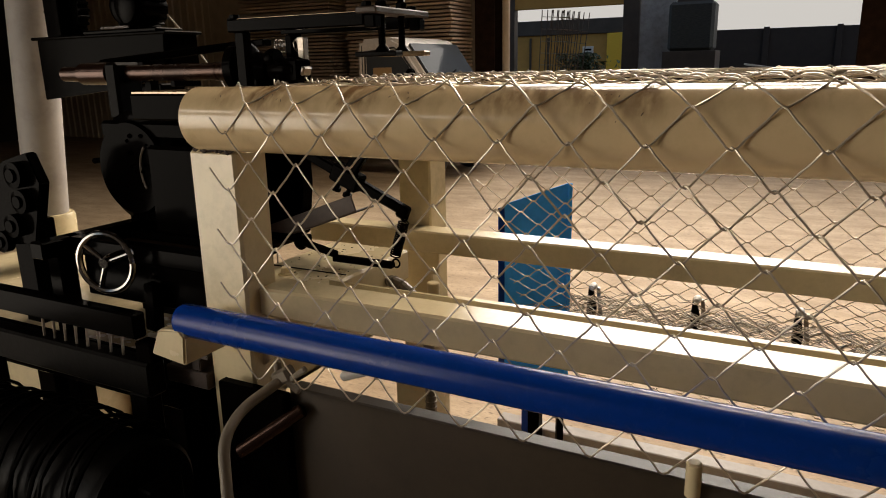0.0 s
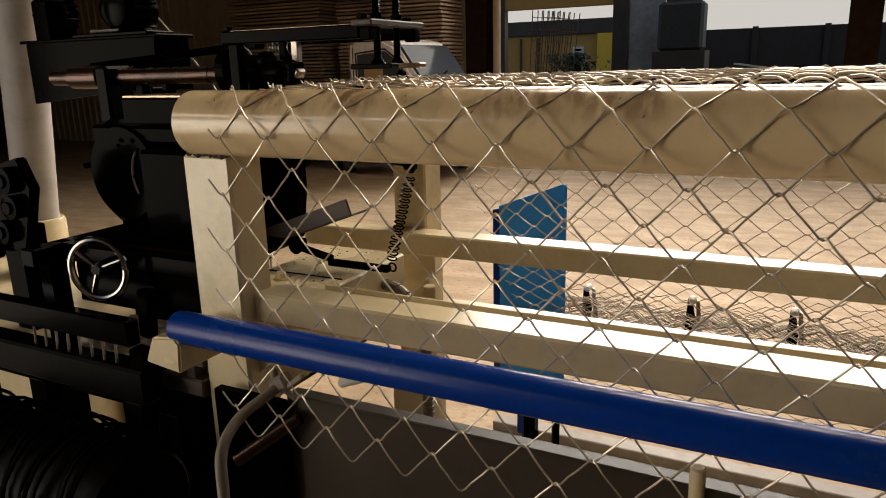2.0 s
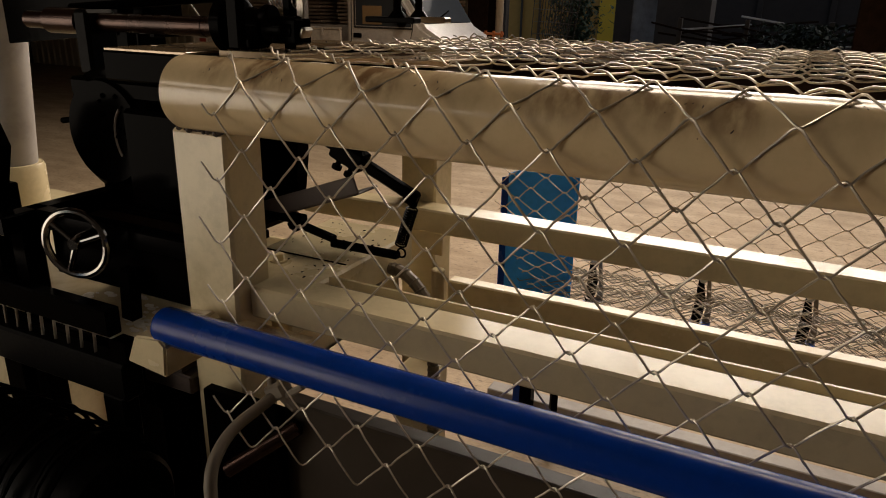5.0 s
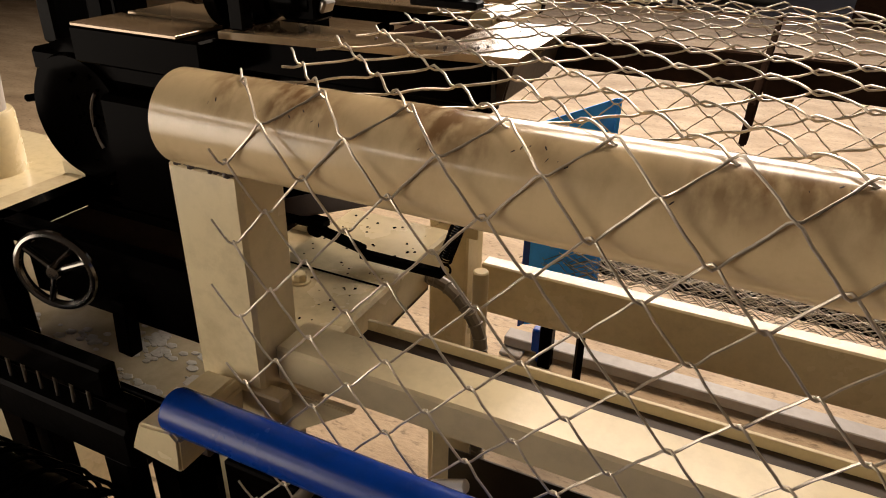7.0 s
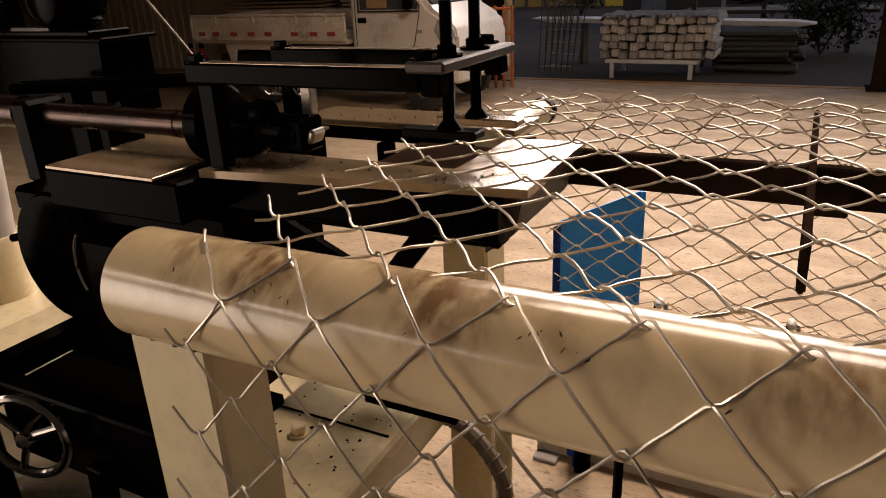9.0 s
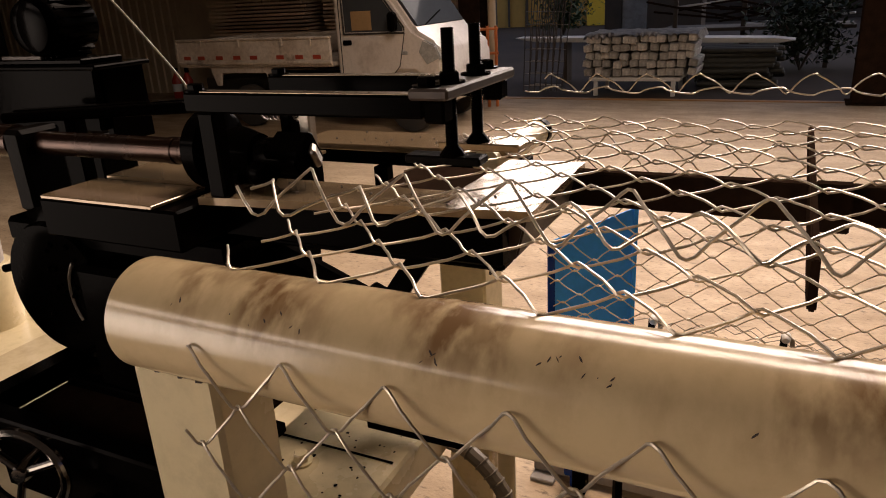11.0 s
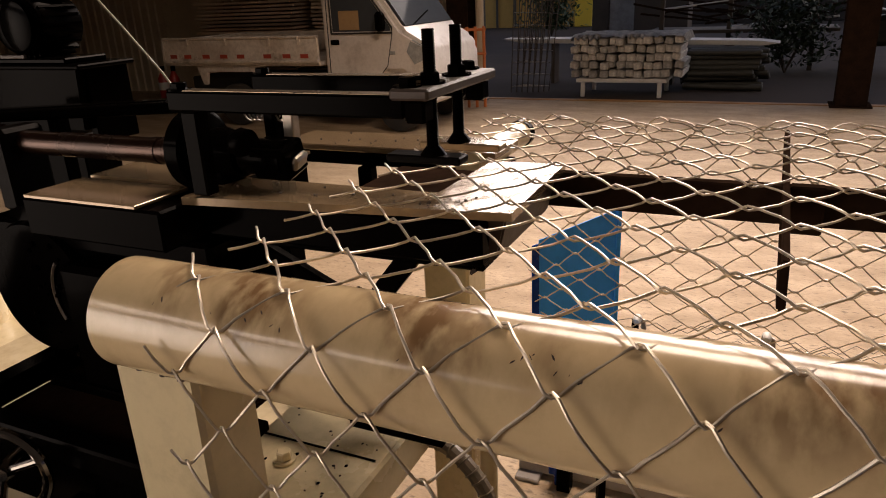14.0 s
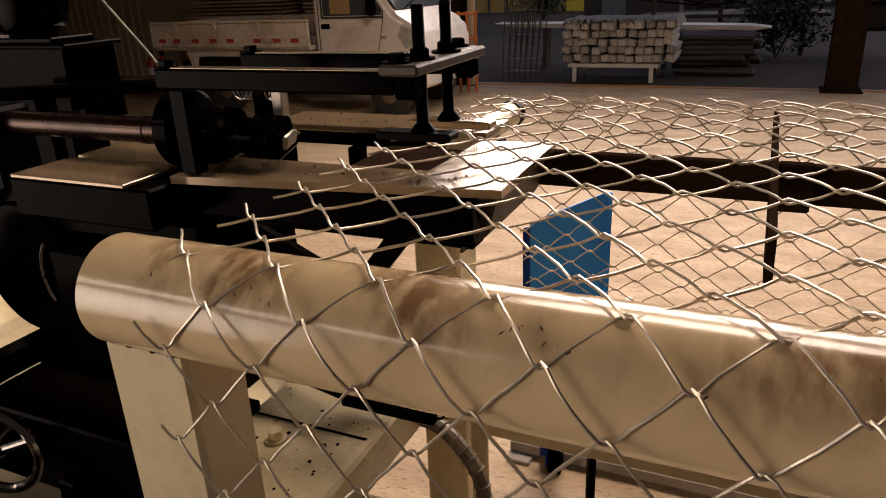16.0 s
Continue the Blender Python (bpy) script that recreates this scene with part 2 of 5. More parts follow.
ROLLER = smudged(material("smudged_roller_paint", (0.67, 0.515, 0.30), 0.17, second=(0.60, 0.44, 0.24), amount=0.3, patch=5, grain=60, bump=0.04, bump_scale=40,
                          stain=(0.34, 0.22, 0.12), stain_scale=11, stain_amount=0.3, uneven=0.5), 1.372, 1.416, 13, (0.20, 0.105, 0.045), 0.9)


# ---- mesh helpers ----
def box(sx, sy, sz, at=(0, 0, 0), bevel=0.003, rot=None, bm=None, seg=1):
    """A box with bevelled edges, centred at `at`."""
    bm = bm or bmesh.new()
    r = bmesh.ops.create_cube(bm, size=1.0)
    vs = r["verts"]
    bmesh.ops.scale(bm, vec=(sx, sy, sz), verts=vs)
    if bevel:
        es = list({e for v in vs for e in v.link_edges})
        b = bmesh.ops.bevel(bm, geom=es, offset=min(bevel, 0.45 * min(sx, sy, sz)), segments=seg, affect="EDGES", profile=0.6)
        vs = list({v for f in b["faces"] for v in f.verts} | {v for v in vs if v.is_valid})
    m = Matrix.Translation(at) @ (rot.to_4x4() if rot else Matrix())
    bmesh.ops.transform(bm, matrix=m, verts=vs)
    return bm


def span(x0, x1, y0, y1, z0, z1, bevel=0.003, bm=None):
    return box(abs(x1 - x0), abs(y1 - y0), abs(z1 - z0), ((x0 + x1) / 2, (y0 + y1) / 2, (z0 + z1) / 2), bevel, bm=bm)


def lathe(profile, a, b, n=24, bm=None):
    """A turned body: profile rows (share of the way from a to b, radius)."""
    bm = bm or bmesh.new()
    a, b = Vector(a), Vector(b)
    q = (b - a).to_track_quat("Z", "Y")
    rings = []
    for s, r in profile:
        c = a.lerp(b, s)
        rings.append([bm.verts.new(c + q @ Vector((r * math.cos(2 * math.pi * k / n), r * math.sin(2 * math.pi * k / n), 0))) for k in range(n)])
    for r0, r1 in zip(rings, rings[1:]):
        for k in range(n):
            bm.faces.new((r0[k], r0[(k + 1) % n], r1[(k + 1) % n], r1[k]))
    bm.faces.new(rings[0][::-1])
    bm.faces.new(rings[-1])
    return bm


def rod(a, b, r, n=20, edge=0.003, bm=None):
    """A round bar with chamfered ends."""
    d = (Vector(b) - Vector(a)).length
    e = min(edge, r * 0.5, d * 0.4) / d
    return lathe([(0, r - min(edge, r * 0.5)), (e, r), (1 - e, r), (1, r - min(edge, r * 0.5))], a, b, n, bm)


def tube(points, r, n=6, bm=None, caps=True):
    """A round wire through the points."""
    bm = bm or bmesh.new()
    pts = [Vector(p) for p in points]
    rings = []
    side = None
    for i, p in enumerate(pts):
        t = (pts[min(i + 1, len(pts) - 1)] - pts[max(i - 1, 0)]).normalized()
        if side is None:
            side = t.orthogonal().normalized()
        side = (side - t * side.dot(t)).normalized()
        up = t.cross(side)
        rings.append([bm.verts.new(p + r * (math.cos(2 * math.pi * k / n) * side + math.sin(2 * math.pi * k / n) * up)) for k in range(n)])
    for r0, r1 in zip(rings, rings[1:]):
        for k in range(n):
            bm.faces.new((r0[k], r0[(k + 1) % n], r1[(k + 1) % n], r1[k]))
    if caps:
        bm.faces.new(rings[0][::-1])
        bm.faces.new(rings[-1])
    return bm


def bent(points, radius=0.02, steps=5):
    """A polyline with its corners rounded."""
    pts = [Vector(p) for p in points]
    out = [pts[0]]
    for a, b, c in zip(pts, pts[1:], pts[2:]):
        d1, d2 = (a - b), (c - b)
        r = min(radius, d1.length * 0.45, d2.length * 0.45)
        p, q = b + d1.normalized() * r, b + d2.normalized() * r
        out += [(1 - s) ** 2 * p + 2 * s * (1 - s) * b + s * s * q for s in (k / steps for k in range(steps + 1))]
    return out + [pts[-1]]


def prism(outline, y0, y1, bevel=0.0):
    """An outline in x and z, thick from y0 to y1."""
    bm = bmesh.new()
    f = bm.faces.new([bm.verts.new((x, y0, z)) for x, z in outline])
    r = bmesh.ops.extrude_face_region(bm, geom=[f])
    bmesh.ops.translate(bm, vec=(0, y1 - y0, 0), verts=[v for v in r["geom"] if isinstance(v, bmesh.types.BMVert)])
    bmesh.ops.recalc_face_normals(bm, faces=bm.faces)
    if bevel:
        bmesh.ops.bevel(bm, geom=list(bm.edges), offset=bevel, segments=2, affect="EDGES", clamp_overlap=True)
    return bm


def turned(bm, m):
    bmesh.ops.transform(bm, matrix=m, verts=bm.verts)
    return bm


def smooth(me, angle=35):
    for p in me.polygons:
        p.use_smooth = True
    me.set_sharp_from_angle(angle=radians(angle))


PLACE = [Matrix()]
MACHINE = Matrix.Scale(K, 4) @ Matrix.Translation((0, 0, -FL))


def put(p):
    """A point of the machine's drawing, in the hall's metres."""
    return MACHINE @ Vector(p)


def mesh_of(name, bm, mat):
    bmesh.ops.transform(bm, matrix=PLACE[0], verts=bm.verts)
    bmesh.ops.recalc_face_normals(bm, faces=bm.faces)
    me = bpy.data.meshes.new(name)
    bm.to_mesh(me)
    bm.free()
    smooth(me)
    me.materials.append(mat)
    return me


def part(name, bm, mat, parent, label=""):
    ob = new(name, mesh_of(name, bm, mat))
    ob.parent = parent
    return tagged(ob, label)


def thing(name, label, category, group="", kind="", at=(0, 0, 0)):
    ob = new(name)
    ob.location = at
    ob.empty_display_size = 0.05
    return tagged(ob, label, category, group, kind)


def single(name, bm, mat, label, category="", kind="", group=""):
    return tagged(new(name, mesh_of(name, bm, mat)), label, category, group, kind)


def bolt(at, axis=(0, 0, 1), r=0.012, h=0.01, bm=None):
    a = Vector(at)
    d = Vector(axis).normalized()
    bm = lathe([(0, r * 1.5), (1, r * 1.5)], a, a + d * h * 0.25, 18, bm)
    return lathe([(0, r), (0.85, r), (1, r * 0.85)], a + d * h * 0.25, a + d * h * 1.2, 6, bm)


# ---- the hall ----
FAR = 10.9
single("floor", span(-16, 7.6, -1.3, FAR, -0.2, 0.0, 0), FLOOR, "tan worn concrete hall floor with stains", kind="structure")
single("ground", span(-400, 400, FAR, 600, -0.25, -0.02, 0), YARD, "brown yard ground beyond the hall, its shade put into the colour", kind="structure")
glow = bpy.data.materials.new("hazy_sky")
glow.use_nodes = True
gn = glow.node_tree.nodes
gn.remove(gn["Principled BSDF"])
em = gn.new("ShaderNodeEmission")
em.inputs[0].default_value, em.inputs[1].default_value = (0.84, 0.79, 0.73, 1), 0.8
glow.node_tree.links.new(em.outputs[0], gn["Material Output"].inputs[0])
single("backdrop", span(-400, 400, 300, 301, 0, 120, 0), glow, "pale hazy sky", kind="structure")
single("threshold_trim", span(-4.4, 7.6, FAR - 0.10, FAR + 0.02, -0.05, 0.012, 0.004), RUST_LINE, "rusty orange threshold strip along the open side", kind="structure")


def cladding(name, x0, x1, z0, z1, y, mat, label, pitch=0.2, deep=0.03):
    """Sheet cladding with upright trapezoid ribs."""
    bm = bmesh.new()
    xs, x = [], x0
    while x < x1 - 1e-6:
        xs += [(x, 0), (x + pitch * 0.55, 0), (x + pitch * 0.65, deep), (x + pitch * 0.9, deep)]
        x += pitch
    rows = [[bm.verts.new((min(px, x1), y - d, z)) for px, d in xs] for z in (z0, z1)]
    back = [[bm.verts.new((min(px, x1), y - d + 0.05, z)) for px, d in xs] for z in (z0, z1)]
    for g in (rows, back):
        for i in range(len(xs) - 1):
            bm.faces.new((g[0][i], g[0][i + 1], g[1][i + 1], g[1][i]))
    return single(name, bm, mat, label, kind="structure")


cladding("wall_north", -16, -4.95, 0, 7.0, FAR, CLAD, "cream ribbed sheet cladding of the far wall")
single("wall_west", span(-16.2, -16, -1.3, FAR, 0, 7, 0), HALL, "assumed dark sheet side wall of the hall", kind="structure")
# unseen wall, added to block sky light from the right
single("wall_east", span(7.6, 7.8, -1.3, FAR, 0, 7, 0), HALL, "assumed dark sheet side wall of the hall", kind="structure")
# unseen wall; its lower opening is made up to hold the rear fill lamp
bm = span(-16.2, -4.6, -1.5, -1.3, 0, 2.22, 0)
span(-1.8, 7.8, -1.5, -1.3, 0, 2.22, 0, bm=bm)
span(-4.6, -1.8, -1.5, -1.3, 2.12, 2.22, 0, bm=bm)
span(-16.2, 7.8, -1.5, -1.3, 2.5, 5, 0, bm=bm)
span(-16.2, -3.75, -1.5, -1.3, 2.22, 2.5, 0, bm=bm)
span(-0.75, 7.8, -1.5, -1.3, 2.22, 2.5, 0, bm=bm)
single("wall_south", bm, HALL, "unseen dark sheet rear wall with an added lamp opening and a strip window", kind="structure")
# unseen roof, added to keep sky light off the hall and the yard's edge
bm = span(-16.2, 7.8, -1.5, 3.3, 5.0, 5.15, 0)
span(-16.2, 7.8, 4.9, 6.5, 5.0, 5.15, 0, bm=bm)
span(-16.2, -1.8, 3.3, 4.9, 5.0, 5.15, 0, bm=bm)
span(0.6, 7.8, 3.3, 4.9, 5.0, 5.15, 0, bm=bm)
span(-16.2, 7.8, 6.4, 6.5, 5.15, 7.15, 0, bm=bm)
span(-16.2, 7.8, 6.5, 12.2, 7.0, 7.15, 0, bm=bm)
single("ceiling", bm, HALL, "unseen dark sheet roof with an assumed rooflight", kind="structure")


def column(x, y, w, d, h, label):
    """An H-section steel column with a base plate."""
    t = 0.02
    bm = span(x - w / 2, x + w / 2, y - d / 2, y - d / 2 + t, 0.02, h, 0.002)
    span(x - w / 2, x + w / 2, y + d / 2 - t, y + d / 2, 0.02, h, 0.002, bm=bm)
    span(x - t / 2, x + t / 2, y - d / 2 + t, y + d / 2 - t, 0.02, h, 0, bm=bm)
    span(x - w / 2 - 0.06, x + w / 2 + 0.06, y - d / 2 - 0.06, y + d / 2 + 0.06, 0.0, 0.02, 0.002, bm=bm)
    return single("column", bm, RUST_BAR, label, kind="structure")


column(-4.78, FAR - 0.05, 0.34, 0.34, 7, "dark brown steel column beside the doorway")
column(0.58, FAR - 0.05, 0.36, 0.34, 7, "dark steel column of the open side")
column(5.2, FAR - 0.05, 0.36, 0.34, 7, "dark steel column of the open side")

# ---- the machine ----
PLACE[0] = MACHINE
# ---- the machine's frame ----
RY, RZ, RR = 1.015, 1.352, 0.0595
roller = thing("mesh_guide_roller", "cream painted steel pipe roller with oily smudges", "roller")
PR, PY, PZ = 0.0625, 1.016, 1.3545
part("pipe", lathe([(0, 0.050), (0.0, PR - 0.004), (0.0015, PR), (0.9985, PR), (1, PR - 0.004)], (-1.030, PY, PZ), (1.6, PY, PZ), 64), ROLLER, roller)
part("end_cap", lathe([(0, 0.046), (0.5, 0.051), (1, 0.051)], (-1.033, PY, PZ), (-1.028, PY, PZ), 40), CREAM, roller)
random.seed(3)
bm = bmesh.new()
for k in range(16):
    x = -1.035 + 0.0062 * k + random.uniform(-0.002, 0.002)
    bmesh.ops.create_icosphere(bm, subdivisions=1, radius=random.uniform(0.004, 0.007), matrix=Matrix.Translation((x, 0.998 + random.uniform(-0.003, 0.004), 1.294 + random.uniform(-0.003, 0.004))))
part("weld_bead", bm, BROWN_STEEL, roller, "rough brown weld bead")

rnd = random.Random(77)
bm = bmesh.new()
for cluster_at in range(26):
    cx, ca = -0.97 + 0.095 * cluster_at + rnd.uniform(-0.05, 0.05), radians(rnd.uniform(18, 68))
    for k in range(rnd.randrange(1, 7)):
        x, a = cx + rnd.gauss(0, 0.012), ca + rnd.gauss(0, 0.10)
        m = Matrix.Translation((x, PY - (PR + 0.0002) * math.cos(a), PZ + (PR + 0.0002) * math.sin(a))) @ Matrix.Rotation(-a, 4, "X") @ Matrix.Rotation(rnd.uniform(-0.9, 0.9), 4, "Y")
        bmesh.ops.create_icosphere(bm, subdivisions=1, radius=1, matrix=m @ Matrix.Diagonal((rnd.uniform(0.0004, 0.0011), 0.0003, rnd.uniform(0.0008, 0.0036), 1)))
tagged(part("scuff_mark", bm, BROWN_STEEL, roller, "small dark brown scuff marks"), kind="stuff")

frame_thing = thing("weaving_machine", "cream painted welded steel frame of the weaving machine", "machine")
part("front_post", span(-1.060, -0.937, 1.0, 1.095, FL, 1.2925, 0.006), CREAM_CLEAN, frame_thing)
part("front_rail", span(-0.937, 1.6, 1.032, 1.115, 0.944, 1.006, 0.005), CREAM_CLEAN, frame_thing)
part("rail_slot", span(-0.86, 1.6, 1.1155, 1.175, 0.955, 0.975, 0.001), BROWN_STEEL, frame_thing, "dark open channel of the rail")
part("rail_flange", span(-0.86, 1.6, 1.175, 1.182, 0.935, 0.992, 0.001), CREAM_CLEAN, frame_thing)
part("rear_post", span(-1.10, -0.985, 1.88, 1.99, FL, 1.30, 0.006), CREAM_CLEAN, frame_thing)
part("rear_rail", span(-1.40, 1.6, 1.795, 1.877, 0.893, 0.960, 0.005), CREAM_CLEAN, frame_thing)
part("lower_rail", span(-0.967, 1.6, 1.935, 1.985, 0.545, 0.70, 0.005), CREAM_CLEAN, frame_thing)
part("right_post", span(1.48, 1.6, 1.0, 1.095, FL, 1.296, 0.006), CREAM_CLEAN, frame_thing)
part("cross_beam", span(-1.17, -0.915, 1.117, 1.62, 0.865, 0.950, 0.006), CREAM_CLEAN, frame_thing, "oil-spotted cream box beam")
part("beam_seam", span(-1.165, -0.93, 1.335, 1.339, 0.9495, 0.952, 0), BLACK, frame_thing)
part("gusset", prism([(-0.955, 0.90), (-0.955, 0.80), (-1.10, 0.80)], 1.87, 1.88, 0.002), CREAM_CLEAN, frame_thing)
part("bolt", bolt((-1.075, 1.285, 0.950), r=0.013, h=0.016), CREAM_CLEAN, frame_thing)
part("lower_bracket", prism([(-0.98, 0.93), (-0.80, 0.93), (-0.98, 0.80)], 1.03, 1.045, 0.002), CREAM_CLEAN, frame_thing)
part("upright", span(-0.90, -0.80, 1.50, 1.60, FL, 0.62, 0.004), CREAM_CLEAN, frame_thing)
part("pipe_upright", rod((-0.845, 1.63, FL), (-0.845, 1.63, 0.86), 0.018), CREAM_CLEAN, frame_thing)
random.seed(8)
bm = bmesh.new()
for k in range(70):
    x, y = random.uniform(-1.16, -0.93), random.uniform(1.14, 1.60)
    s = random.uniform(0.0012, 0.004)
    bmesh.ops.create_icosphere(bm, subdivisions=1, radius=1, matrix=Matrix.Translation((x, y, 0.9505)) @ Matrix.Diagonal((s, s * random.uniform(0.6, 1.6), 0.0008, 1)))
tagged(part("oil_spot", bm, BLACK, frame_thing, "dark oil spots"), kind="stuff")

hose = thing("corrugated_hose", "grey corrugated hose bent over inside the frame", "hose")
path = bent([(-0.99, 1.55, 0.80), (-0.955, 1.52, 0.885), (-0.85, 1.48, 0.90), (-0.775, 1.47, 0.82), (-0.77, 1.47, 0.30)], 0.08, 12)
bm = bmesh.new()
cur = [Vector(p) for p in path]
fine = []
for a, b in zip(cur, cur[1:]):
    c = max(1, int((b - a).length / 0.004))
    fine += [a.lerp(b, k / c) for k in range(c)]
part("hose_core", tube(fine[::4], 0.0145, 10), HOSE, hose)
for k, (a, b) in enumerate(zip(fine[::2], fine[1::2])):
    if k % 2 == 0:
        lathe([(0, 0.0145), (0.3, 0.0165), (0.7, 0.0165), (1, 0.0145)], a, a + (b - a).normalized() * 0.004, 10, bm)
part("hose_rib", bm, HOSE, hose)

blue = thing("blue_guide_roller", "glossy blue painted steel pipe roller", "roller")
part("pipe", lathe([(0, 0.024), (0.0, 0.030), (0.002, 0.032), (0.998, 0.032), (1, 0.03)], (-0.995, 0.883, 0.977), (1.6, 0.883, 0.970), 40), BLUE, blue)
part("end_bracket", prism([(-1.06, 0.905), (-0.968, 0.895), (-0.962, 0.955), (-0.975, 0.968), (-1.035, 0.96)], 0.85, 0.985, 0.004), CREAM_CLEAN, blue, "cream welded end bracket")
part("support_lug", span(-1.05, -0.90, 0.99, 1.02, 0.915, 0.945, 0.003), CREAM_CLEAN, blue)

# ---- the woven mesh ----
PITCH, STEP, WR, LIFT = 0.11, 0.0525, 0.00165, 0.0046
MR = RR + 0.0065
TOP_Y, FOLD = 1.95, 0.04
A0 = radians(-14.7)


def on_path(s):
    """Point (y, z) and outward normal on the mesh's way at s metres above the row that lies at A0 on the roller."""
    arc = MR * (math.pi / 2 - A0)
    if s < 0:
        a = A0
        p = Vector((RY - MR * math.cos(a), RZ + MR * math.sin(a))) - Vector((0.055, 1.0)).normalized() * (-s)
        return p, Vector((-1, 0.055)).normalized()
    if s < arc:
        a = A0 + s / MR
        return Vector((RY - MR * math.cos(a), RZ + MR * math.sin(a))), Vector((-math.cos(a), math.sin(a)))
    s -= arc
    flat = TOP_Y - RY
    if s < flat:
        sag = 0.006 * math.sin(math.pi * s / flat)
        return Vector((RY + s, RZ + MR + sag)), Vector((0, 1))
    s -= flat
    bend = FOLD * math.pi / 2
    if s < bend:
        a = s / FOLD
        return Vector((TOP_Y + FOLD * math.sin(a), RZ + MR - FOLD + FOLD * math.cos(a))), Vector((math.sin(a), math.cos(a)))
    s -= bend
    y, z, a, left = TOP_Y + FOLD, RZ + MR - FOLD, 0.0, s
    while left > 0:
        d = min(left, 0.05)
        a = min(0.30 + 0.55 * (s - left), 0.75)
        y, z, left = y + d * math.sin(a), z - d * math.cos(a), left - d
    return Vector((y, z)), Vector((math.cos(a), math.sin(a)))


def spiral(row, x_left, x_right, seed):
    """One bent wire that links the rows `row` and `row + 1`."""
    rnd = random.Random(seed)
    low = row * STEP
    pts = []
    first = -0.85 + (0 if row % 2 else 0.055) - 0.22
    n = int((x_right - first) / 0.055)
    for k in range(n):
        # k even: at the lower row, k odd: at the upper one
        xa = first + 0.055 * k
        up = k % 2 == 1
        for f, e in ((0.0, 0.0), (0.10, 0.055), (0.3, 0.29), (0.5, 0.5), (0.7, 0.71), (0.90, 0.945)):
            u = xa + 0.055 * f
            if u < x_left or u > x_right:
                continue
            g = 1 - e if up else e
            s = low - 0.0022 + g * (STEP + 0.0044)
            w = LIFT * min(1.0, 2.2 * math.sin(math.pi * f)) * (1 if up else -1)
            p, nrm = on_path(s)
            jig = 0.0007
            pts.append((u + rnd.uniform(-jig, jig), p.x + nrm.x * (w + LIFT * 0.4), p.y + nrm.y * (w + LIFT * 0.4)))
    return tube(pts, WR, 6)


net = thing("chain_link_mesh", "galvanized steel chain link mesh drawn over the roller", "wire mesh")
X_END = 1.45
wires = []
for row in range(-13, 54):
    edge = -0.938 if row % 2 == 0 else (-0.911 if row <= 0 else -0.936)
    edge += 0.006 * math.sin(row * 2.3)
    wires.append((row, part("wire", spiral(row, edge, X_END, row + 100), WIRE, net)))

# ---- loose mesh and grippers behind ----
pile = thing("crumpled_mesh_pile", "crumpled galvanized chain link mesh heaped along the rail", "wire mesh")
for layer in range(8):
    rnd = random.Random(40 + layer)
    bm = bmesh.new()
    for r in range(9):
        pts = []
        x = -1.1 + rnd.uniform(0, 0.03)
        k = 0
        while x < 1.45:
            yy = 2.66 + 0.055 * r + (0.05 if k % 2 else 0) + 0.03 * noise.noise((x * 3, r * 0.7, layer))
            zz = 0.255 + 0.022 * layer + 0.075 * noise.noise((x * 2.1 + layer, r * 0.5, layer * 1.7)) + 0.03 * math.sin(r * 0.75 + layer) + 0.006 * (k % 2)
            pts.append((x, yy, zz))
            x += 0.05 + rnd.uniform(-0.006, 0.006)
            k += 1
        tube(pts, 0.0017, 5, bm)
    tagged(part("wire_layer", bm, DARK_WIRE, pile), kind="stuff")
rail = thing("gripper_rail", "dark steel rail that carries the wire grippers", "rail")
part("angle_bar", span(-1.15, 1.8, 3.06, 3.12, 0.12, 0.20, 0.003), BLACK, rail)
part("stand", span(-1.1, -1.04, 3.06, 3.12, FL, 0.12, 0.003), BLACK, rail)
part("stand", span(1.7, 1.76, 3.06, 3.12, FL, 0.12, 0.003), BLACK, rail)


def gripper():
    """A spring clip of two jaws with a pale roller on top."""
    g = thing("wire_gripper", "dark steel spring gripper with a pale worn head", "gripper", "grippers along the rail")
    part("jaw", prism([(-0.036, 0.14), (0.0, 0.14), (0.016, 0.27), (-0.005, 0.385), (-0.022, 0.38), (-0.028, 0.26)], 3.07, 3.086, 0.002), BLACK, g)
    part("jaw", prism([(0.006, 0.14), (0.040, 0.14), (0.042, 0.23), (0.024, 0.365), (0.008, 0.37), (0.02, 0.245)], 3.094, 3.11, 0.002), BARE, g, "worn bare steel jaw")
    part("head", lathe([(0, 0.010), (0.2, 0.017), (0.8, 0.017), (1, 0.010)], (-0.005, 3.062, 0.372), (-0.005, 3.115, 0.372), 16), WHITE, g, "pale head")
    part("base_block", span(-0.04, 0.044, 3.055, 3.12, 0.14, 0.175, 0.003), BLUE, g, "blue base block")
    return g


g0 = gripper()
g0.location = (K * -0.785, 0, K * 0.06)
for x in (-0.32, 0.085, 0.49, 0.90, 1.3):
    copy_thing(g0, pose(K * x, 0, K * 0.06))


